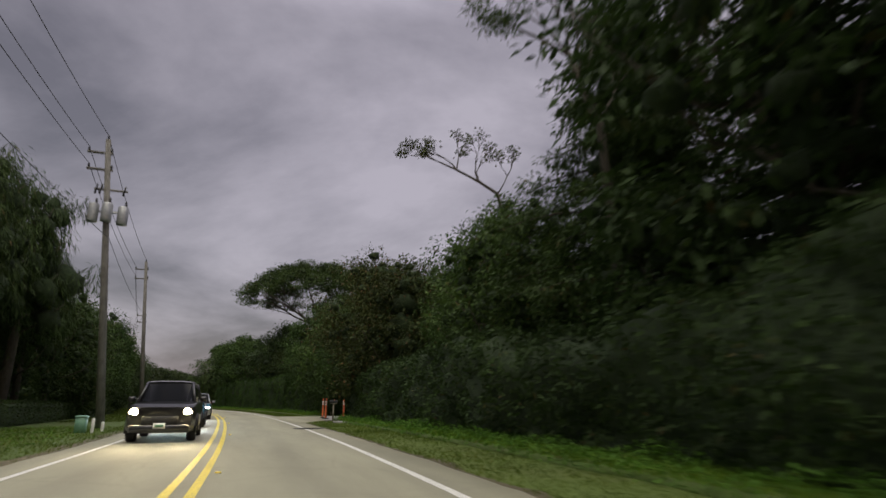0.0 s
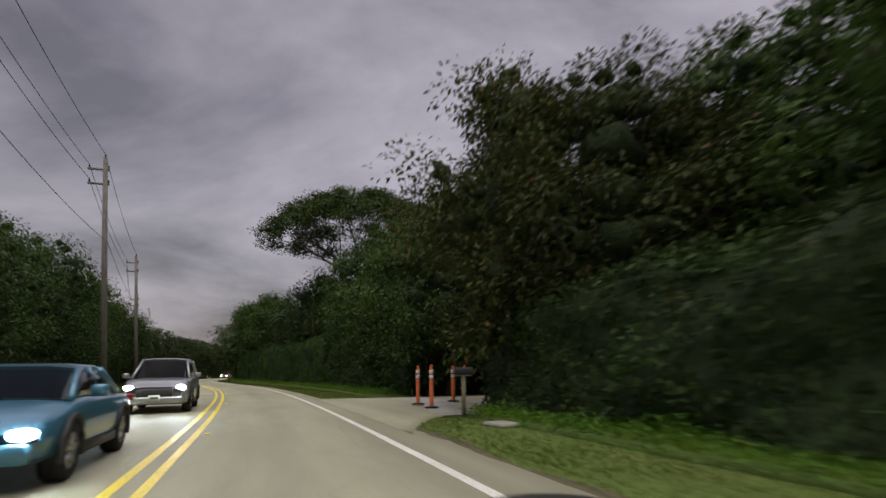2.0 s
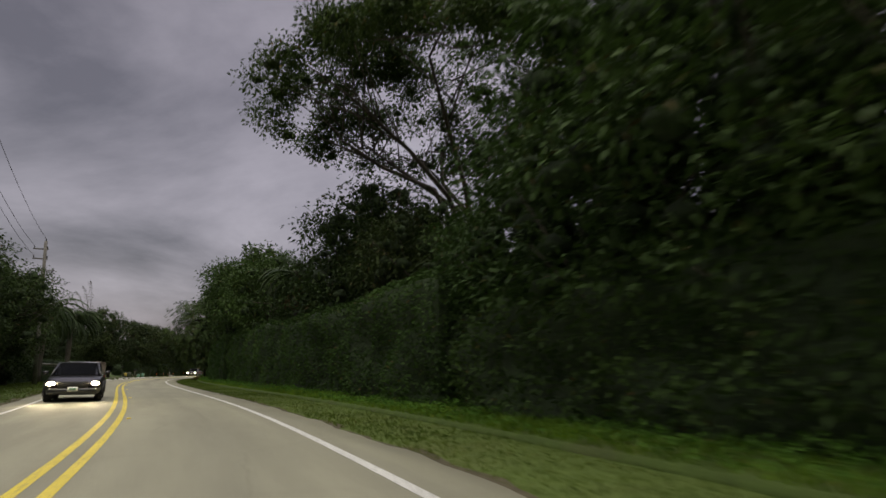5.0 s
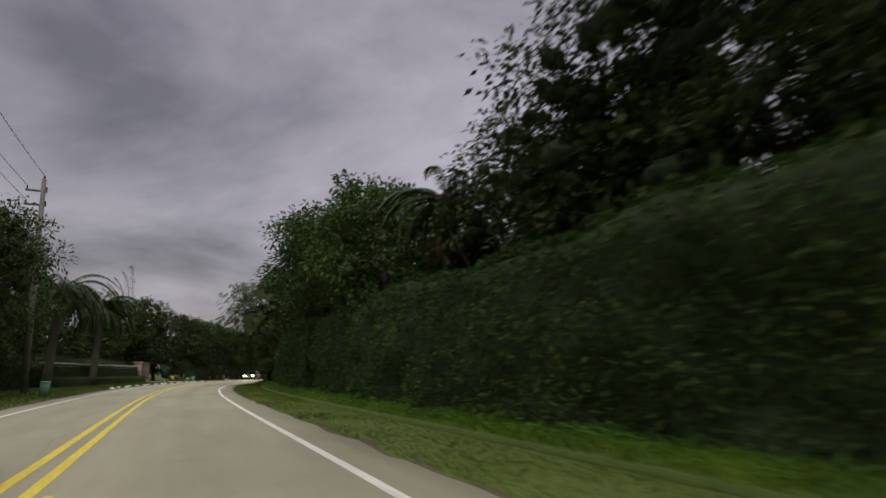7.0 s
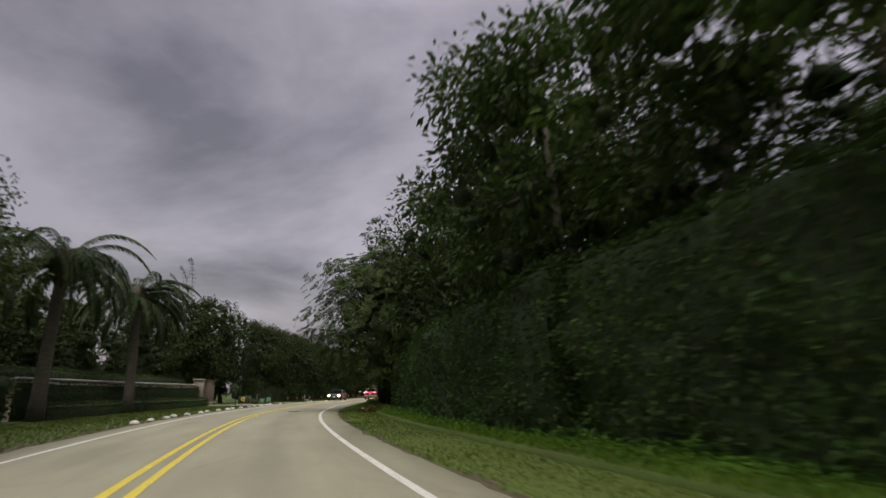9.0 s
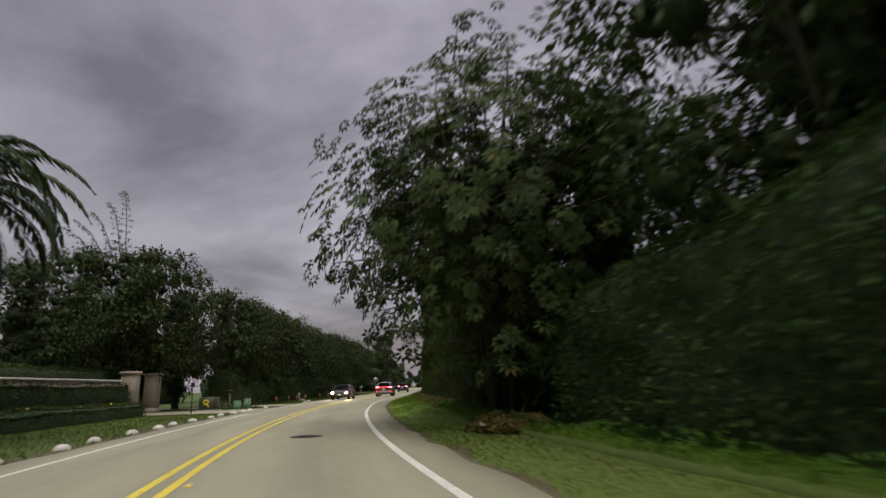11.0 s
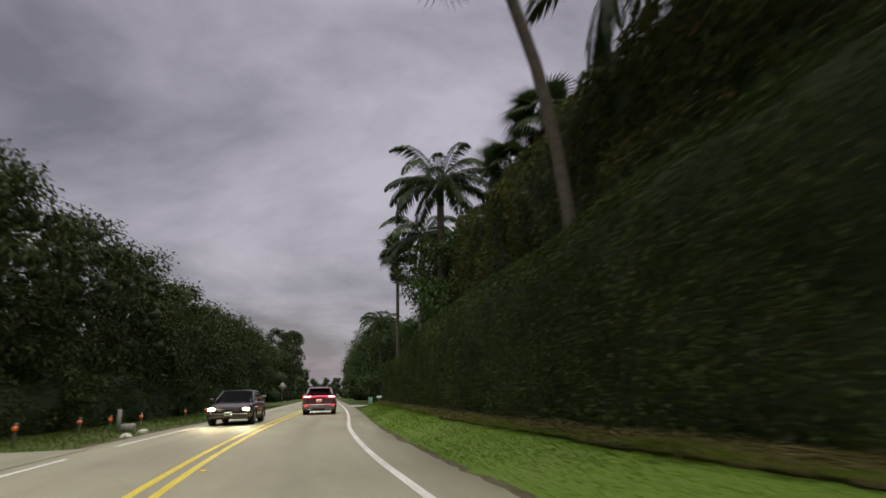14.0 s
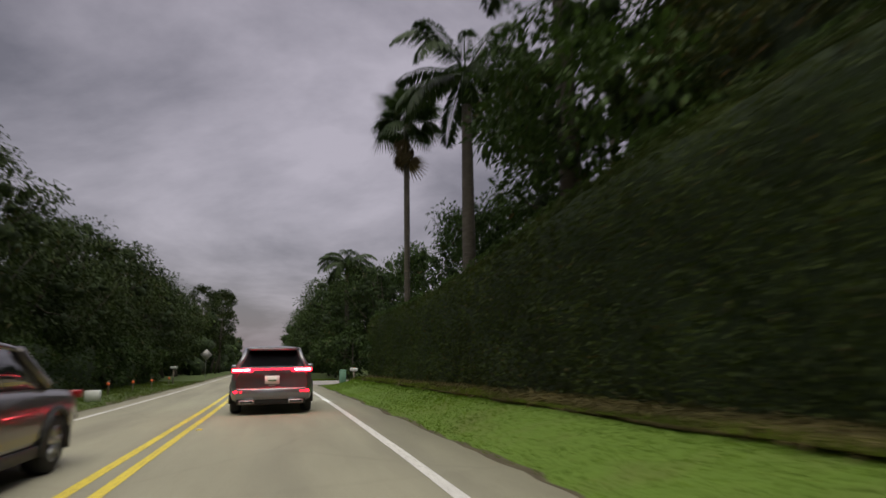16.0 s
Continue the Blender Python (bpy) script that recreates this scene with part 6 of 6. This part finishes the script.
for i in range(6):
    part("dry_frond", dry[i % 2], pile, "", pose(rng.uniform(-0.2, 0.5), rng.uniform(-0.7, 0.5), 0.12, rng.uniform(-4, 14), rng.uniform(-20, 20), i * 61))
spiky = empty("spiky_plant", spot(138.2, 6.75, 0.08), "low plant with arching bright strap leaves", "plant")
for k in range(3):
    b = Build()
    for i in range(18):
        a = i * 2.4 + k
        base = np.array([[0.35 * math.cos(k * 2.1), 0.35 * math.sin(k * 2.1), 0.0]])
        b.add(*leaves(base, np.array([[math.cos(a), math.sin(a), rng.uniform(0.5, 1.6)]]), np.array([[0.1, 0, 1.0]]), rng.uniform(0.6, 1.0), 0.12, 0.5))
    part("strap_leaves", b.mesh("strap_leaves", LEAF_WEED), spiky)

# ---------------------------------------------------------------- vehicles
def loft(sections):
    """A closed skin through cross-sections with the same number of points, capped at both ends."""
    n, k = len(sections), len(sections[0])
    v = np.array(sections, float).reshape(-1, 3)
    f = [(i * k + j, i * k + (j + 1) % k, (i + 1) * k + (j + 1) % k, (i + 1) * k + j) for i in range(n - 1) for j in range(k)]
    for o, flip in ((0, False), ((n - 1) * k, True)):
        for j in range(k // 2 - 1):
            q = (o + j, o + j + 1, o + k - 2 - j, o + k - 1 - j)
            f.append(q[::-1] if flip else q)
    return v, np.array(f)


def body_section(y, w, zb, zt):
    half = [(w * 0.80, zb), (w * 0.96, zb + 0.07), (w, zb + 0.2), (w * 1.0, zb + (zt - zb) * 0.55), (w * 0.975, zt - 0.10), (w * 0.90, zt - 0.02), (w * 0.5, zt + 0.01)]
    right = [(x, y, z) for x, z in half]
    return right + [(-x, y, z) for x, _, z in reversed(right)]


def cabin_section(y, w0, z0, w1, z1):
    half = [(w0, z0), (w0 * 0.55 + w1 * 0.45, z0 + (z1 - z0) * 0.55), (w1 + 0.02, z1 - 0.07), (w1 - 0.06, z1 - 0.015), (w1 * 0.5, z1)]
    right = [(x, y, z) for x, z in half]
    return right + [(-x, y, z) for x, _, z in reversed(right)]


def wheel(root, x, y, r, width):
    side = 1 if x > 0 else -1
    v, f = disc_stack([(r * 0.62, -width / 2), (r * 0.93, -width / 2), (r, -width * 0.3), (r, width * 0.3), (r * 0.93, width / 2), (r * 0.62, width / 2)], 24)
    turn = lambda p: np.stack([x + side * p[:, 2], y + p[:, 1], r + p[:, 0]], -1)
    hub = empty("wheel", None)
    hub.parent = root
    part("tyre", mesh_of("tyre", turn(v), f, RUBBER, True), hub)
    v, f = disc_stack([(r * 0.63, -width * 0.25), (r * 0.64, width * 0.46), (r * 0.58, width * 0.44), (r * 0.52, width * 0.22), (r * 0.14, width * 0.30), (0.001, width * 0.32)], 24)
    part("rim", mesh_of("rim", turn(v), f, BRIGHT_TRIM, True), hub)
    for i in range(5):
        a = i * 2 * math.pi / 5
        p = tube([[r * 0.1 * math.cos(a), r * 0.1 * math.sin(a), width * 0.36], [r * 0.6 * math.cos(a), r * 0.6 * math.sin(a), width * 0.42]], [0.04, 0.03], 5)
        part("spoke", mesh_of("spoke", turn(p[0]), p[1], BRIGHT_TRIM), hub)


def vehicle(name, m, paint, label, length=4.8, width=1.94, height=1.66, belt=1.08, nose=0.98, boxy=0.0, sedan=False, lamps=None, round_lamps=False, tail=False, bar=False):
    """A road vehicle facing +y. lamps: the material of its lit headlamps; tail: lit tail lamps; bar: a lit strip between them."""
    root = empty(name, m, label, "car")
    h, w = length / 2, width / 2
    deck = belt - 0.06 if sedan else belt + 0.06
    body = [body_section(-h, w * 0.84, 0.46, deck - 0.10), body_section(-h + 0.08, w * 0.93, 0.36, deck), body_section(-h + 0.45, w * 0.99, 0.27, deck + 0.02),
            body_section(-h * 0.3, w, 0.24, belt), body_section(h * 0.25, w, 0.24, belt), body_section(h * 0.45, w * 0.99, 0.24, belt - 0.02),
            body_section(h - 0.55, w * (0.96 + 0.03 * boxy), 0.25, nose), body_section(h - 0.12, w * (0.90 + 0.07 * boxy), 0.30, nose - 0.08 + 0.06 * boxy), body_section(h, w * (0.80 + 0.14 * boxy), 0.40, nose - 0.22 + 0.14 * boxy)]
    part("body", Build().add(*loft(body)).mesh("body", paint, True), root)
    w1 = w * (0.64 if bar else 0.70)
    y_r0, y_r1 = (-h + 0.95, -h + 1.55) if sedan else (-h + 0.14, -h + 0.62 - 0.25 * boxy)
    y_f1, y_f0 = h * 0.16 + 0.1 * boxy, h * 0.50 - 0.22 * boxy
    cabin = [cabin_section(y_r0, w * 0.86, belt - 0.02, w * 0.80, belt + 0.03), cabin_section(y_r1, w * 0.88, belt - 0.02, w1, height - 0.07), cabin_section(-h * 0.2, w * 0.90, belt - 0.02, w1 + 0.02, height - 0.015),
             cabin_section(y_f1 - 0.3, w * 0.90, belt - 0.02, w1 + 0.01, height - 0.02), cabin_section(y_f1, w * 0.90, belt - 0.02, w1, height - 0.06), cabin_section(y_f0, w * 0.86, belt - 0.05, w * 0.78, belt)]
    part("glasshouse", Build().add(*loft(cabin)).mesh("glasshouse", GLASS, True), root, "dark tinted windows")
    roof = [[(x, y, z) for x, z in ((w1 + 0.03, zt - 0.07), (w1 + 0.0, zt - 0.01), (w1 * 0.5, zt + 0.02), (-w1 * 0.5, zt + 0.02), (-w1, zt - 0.01), (-w1 - 0.03, zt - 0.07))] for y, zt in ((y_r1 - 0.12, height - 0.05), (y_r1 + 0.1, height - 0.02), (-h * 0.2, height), (y_f1 - 0.3, height - 0.01), (y_f1 + 0.03, height - 0.05))]
    part("roof", Build().add(*loft(roof)).mesh("roof", paint, True), root)
    for sx in (-1, 1):
        for y0, z0, y1, z1, r in ((y_f0, belt - 0.03, y_f1, height - 0.06, 0.045), (y_r0 + 0.1, belt, y_r1 - 0.02, height - 0.08, 0.07), (-0.05, belt, -0.10, height - 0.05, 0.045)):
            part("pillar", Build().add(*tube([[sx * w * 0.87, y0, z0], [sx * (w1 + 0.06), y0 * 0.4 + y1 * 0.6, z0 * 0.4 + z1 * 0.6], [sx * (w1 + 0.0), y1, z1]], [r, r, r], 6)).mesh("pillar", paint, True), root)
        part("mirror", Build().add(*box(sx * (w + 0.10), y_f0 - 0.35, belt + 0.06, 0.20, 0.12, 0.15, 0.03)).mesh("mirror", paint), root)
        part("sill", Build().add(*box(sx * w * 0.97, 0, 0.30, 0.05, length * 0.5, 0.12, 0.01)).mesh("sill", TRIM), root)
        for wy in (-h * 0.60, h * 0.60):
            rr = 0.36 if not sedan else 0.33
            wheel(root, sx * (w - 0.12), wy, rr, 0.25)
            a = np.linspace(-0.25, math.pi + 0.25, 13)
            arch = np.stack([np.full(13, sx * (w + 0.005)), wy + np.cos(a) * (rr + 0.06), rr + np.sin(a) * (rr + 0.06)], -1)
            part("wheel_arch", Build().add(*tube(arch, np.full(13, 0.035), 6)).mesh("wheel_arch", TRIM, True), root)
    # the back
    back = -h - 0.012
    part("rear_bumper", Build().add(*box(0, -h - 0.005, 0.50, width * 0.86, 0.10, 0.26, 0.04)).mesh("rear_bumper", paint), root)
    part("rear_valance", Build().add(*box(0, -h + 0.03, 0.33, width * 0.82, 0.12, 0.16, 0.03)).mesh("rear_valance", TRIM), root)
    pl = part("rear_plate", Build().add(*box(0, back - 0.03, 0.83, 0.34, 0.02, 0.20)).mesh("rear_plate", PLATE), root, "white licence plate")
    part("plate_mark", Build().add(*box(0, back - 0.043, 0.82, 0.20, 0.006, 0.035)).mesh("plate_mark", PLATE_INK), pl)
    zl = deck - 0.07
    for sx in (-1, 1):
        tl = part("tail_lamp", Build().add(*box(sx * width * 0.355, -h + 0.0, zl, width * 0.25, 0.10, 0.10, 0.02)).mesh("tail_lamp", TAIL if tail else material("dark_red_lens", lambda nt: principled(nt, (0.25, 0.012, 0.016), 0.15))), root, "red tail lamp")
        if tail:
            part("lamp_core", Build().add(*box(sx * width * 0.365, -h - 0.055, zl + 0.005, width * 0.20, 0.014, 0.045)).mesh("lamp_core", TAIL_CORE), tl)
        # with a bar, the reflector emits, imitating headlight thrown back; it is no lamp
        part("rear_reflector", Build().add(*box(sx * width * 0.39, -h - 0.03, 0.56, 0.24, 0.05, 0.06, 0.01)).mesh("rear_reflector", TAIL if bar else TRIM), root)
        if bar:
            tip = part("exhaust_tip", Build().add(*box(sx * width * 0.29, -h - 0.02, 0.315, 0.36, 0.14, 0.085, 0.03)).mesh("exhaust_tip", BRIGHT_TRIM), root, "wide bright exhaust finisher")
            part("exhaust_mouth", Build().add(*box(sx * width * 0.29, -h - 0.092, 0.318, 0.28, 0.008, 0.05)).mesh("exhaust_mouth", TRIM), tip)
        for k in (0, 1) if not bar else ():
            v, f = disc_stack([(0.03, 0.0), (0.055, 0.0), (0.055, 0.16), (0.03, 0.16)], 12)
            part("exhaust_tip", mesh_of("exhaust_tip", np.stack([sx * (width * 0.28 + 0.12 * k) + v[:, 0], -h - 0.08 + v[:, 2], 0.30 + v[:, 1]], -1), f, BRIGHT_TRIM, True), root)
    if bar:
        part("light_bar", Build().add(*box(0, -h - 0.02, zl + 0.02, width * 0.50, 0.05, 0.035)).mesh("light_bar", TAIL), root, "thin lit red light bar")
        for sx in (-1, 1):
            glow_lamp = bpy.data.lights.new("tail_glow", "POINT")
            glow_lamp.energy, glow_lamp.color, glow_lamp.shadow_soft_size = 5.0, (1.0, 0.03, 0.05), 0.08
            glow_ob = new("tail_glow", glow_lamp)
            glow_ob.parent = root
            glow_ob.matrix_basis = pose(sx * width * 0.37, -h - 0.24, zl)
        part("roof_spoiler", Build().add(*box(0, y_r1 - 0.17, height - 0.075, w1 * 1.9, 0.30, 0.05, 0.02)).mesh("roof_spoiler", paint), root)
        part("badge", Build().add(*box(0, -h - 0.03, 0.70, 0.16, 0.012, 0.03)).mesh("badge", BRIGHT_TRIM), root)
    # the front
    part("grille", Build().add(*box(0, h - 0.01, 0.62, width * 0.52, 0.07, 0.26, 0.03)).mesh("grille", TRIM), root)
    part("front_bumper", Build().add(*box(0, h - 0.02, 0.40, width * 0.84, 0.16, 0.20, 0.05)).mesh("front_bumper", paint), root)
    fp = part("front_plate", Build().add(*box(0, h + 0.07, 0.48, 0.32, 0.015, 0.16)).mesh("front_plate", PLATE), root, "white licence plate")
    part("plate_mark", Build().add(*box(0, h + 0.081, 0.48, 0.22, 0.006, 0.07)).mesh("plate_mark", PLATE_INK), fp)
    zh = nose - 0.22
    for sx in (-1, 1):
        if round_lamps:
            v, f = disc_stack([(0.10, -0.08), (0.11, 0.0), (0.085, 0.03), (0.001, 0.045)], 28)
        else:
            v, f = disc_stack([(0.10, -0.08), (0.11, 0.0), (0.08, 0.03), (0.001, 0.04)], 14)
            v = v * np.array([1.2, 0.6, 1])
        part("headlamp", mesh_of("headlamp", np.stack([sx * width * 0.37 + v[:, 0], h - 0.02 + v[:, 2], zh + v[:, 1]], -1), f, lamps or GLASS, True), root)
        if lamps:
            light = bpy.data.lights.new("headlamp_beam", "SPOT")
            light.energy, light.spot_size, light.spot_blend, light.shadow_soft_size = 280.0, radians(70), 0.9, 0.08
            light.color = (1.0, 0.82, 0.5) if lamps is HEAD_WARM else (0.86, 0.97, 1.0)
            beam = new("headlamp_beam", light)
            beam.parent = root
            beam.matrix_basis = look((sx * width * 0.37, h + 0.12, zh), (sx * width * 0.37 + 0.3, h + 12, zh - 0.5))
    return root


def car_pose(s, u, oncoming=False, turn=0.0):
    return spot(s, u, 0, (180 if oncoming else 0) + turn)


vehicle("lead_suv", car_pose(197.3, 1.62), PAINT_LEAD, "dark grey sport utility vehicle with lit red tail lamps", 4.9, 1.98, 1.67, 1.08, 0.98, lamps=HEAD_COOL, tail=True, bar=True)
vehicle("dark_suv", car_pose(236.0, 1.6), PAINT_BLACK, "black sport utility vehicle with lit tail lamps", 4.7, 1.9, 1.68, 1.08, 0.98, tail=True)
vehicle("pickup_suv", car_pose(21.7, -1.6, True), PAINT_BLACK, "black boxy off-road vehicle with warm lit headlamps", 4.7, 1.9, 1.82, 1.18, 1.10, 0.8, lamps=HEAD_WARM, round_lamps=True)
vehicle("blue_coupe", car_pose(31.7, -1.7, True), PAINT_BLUE, "light blue low car with bright white headlamps", 4.4, 1.85, 1.32, 0.92, 0.80, sedan=True, lamps=HEAD_COOL)
vehicle("white_lamp_suv", car_pose(44.3, -1.6, True), PAINT_SILVER, "silver sport utility vehicle with bright white headlamps", 4.8, 1.94, 1.70, 1.08, 1.0, lamps=HEAD_COOL)
vehicle("warm_lamp_car", car_pose(82.6, -1.6, True), PAINT_BLACK, "dark car with warm lit headlamps", 4.7, 1.88, 1.50, 1.0, 0.9, sedan=True, lamps=HEAD_WARM)
vehicle("brown_sedan", car_pose(186.5, -1.65, True), PAINT_BROWN, "dark brown sedan with warm lit headlamps", 4.75, 1.86, 1.46, 0.98, 0.88, sedan=True, lamps=HEAD_WARM)
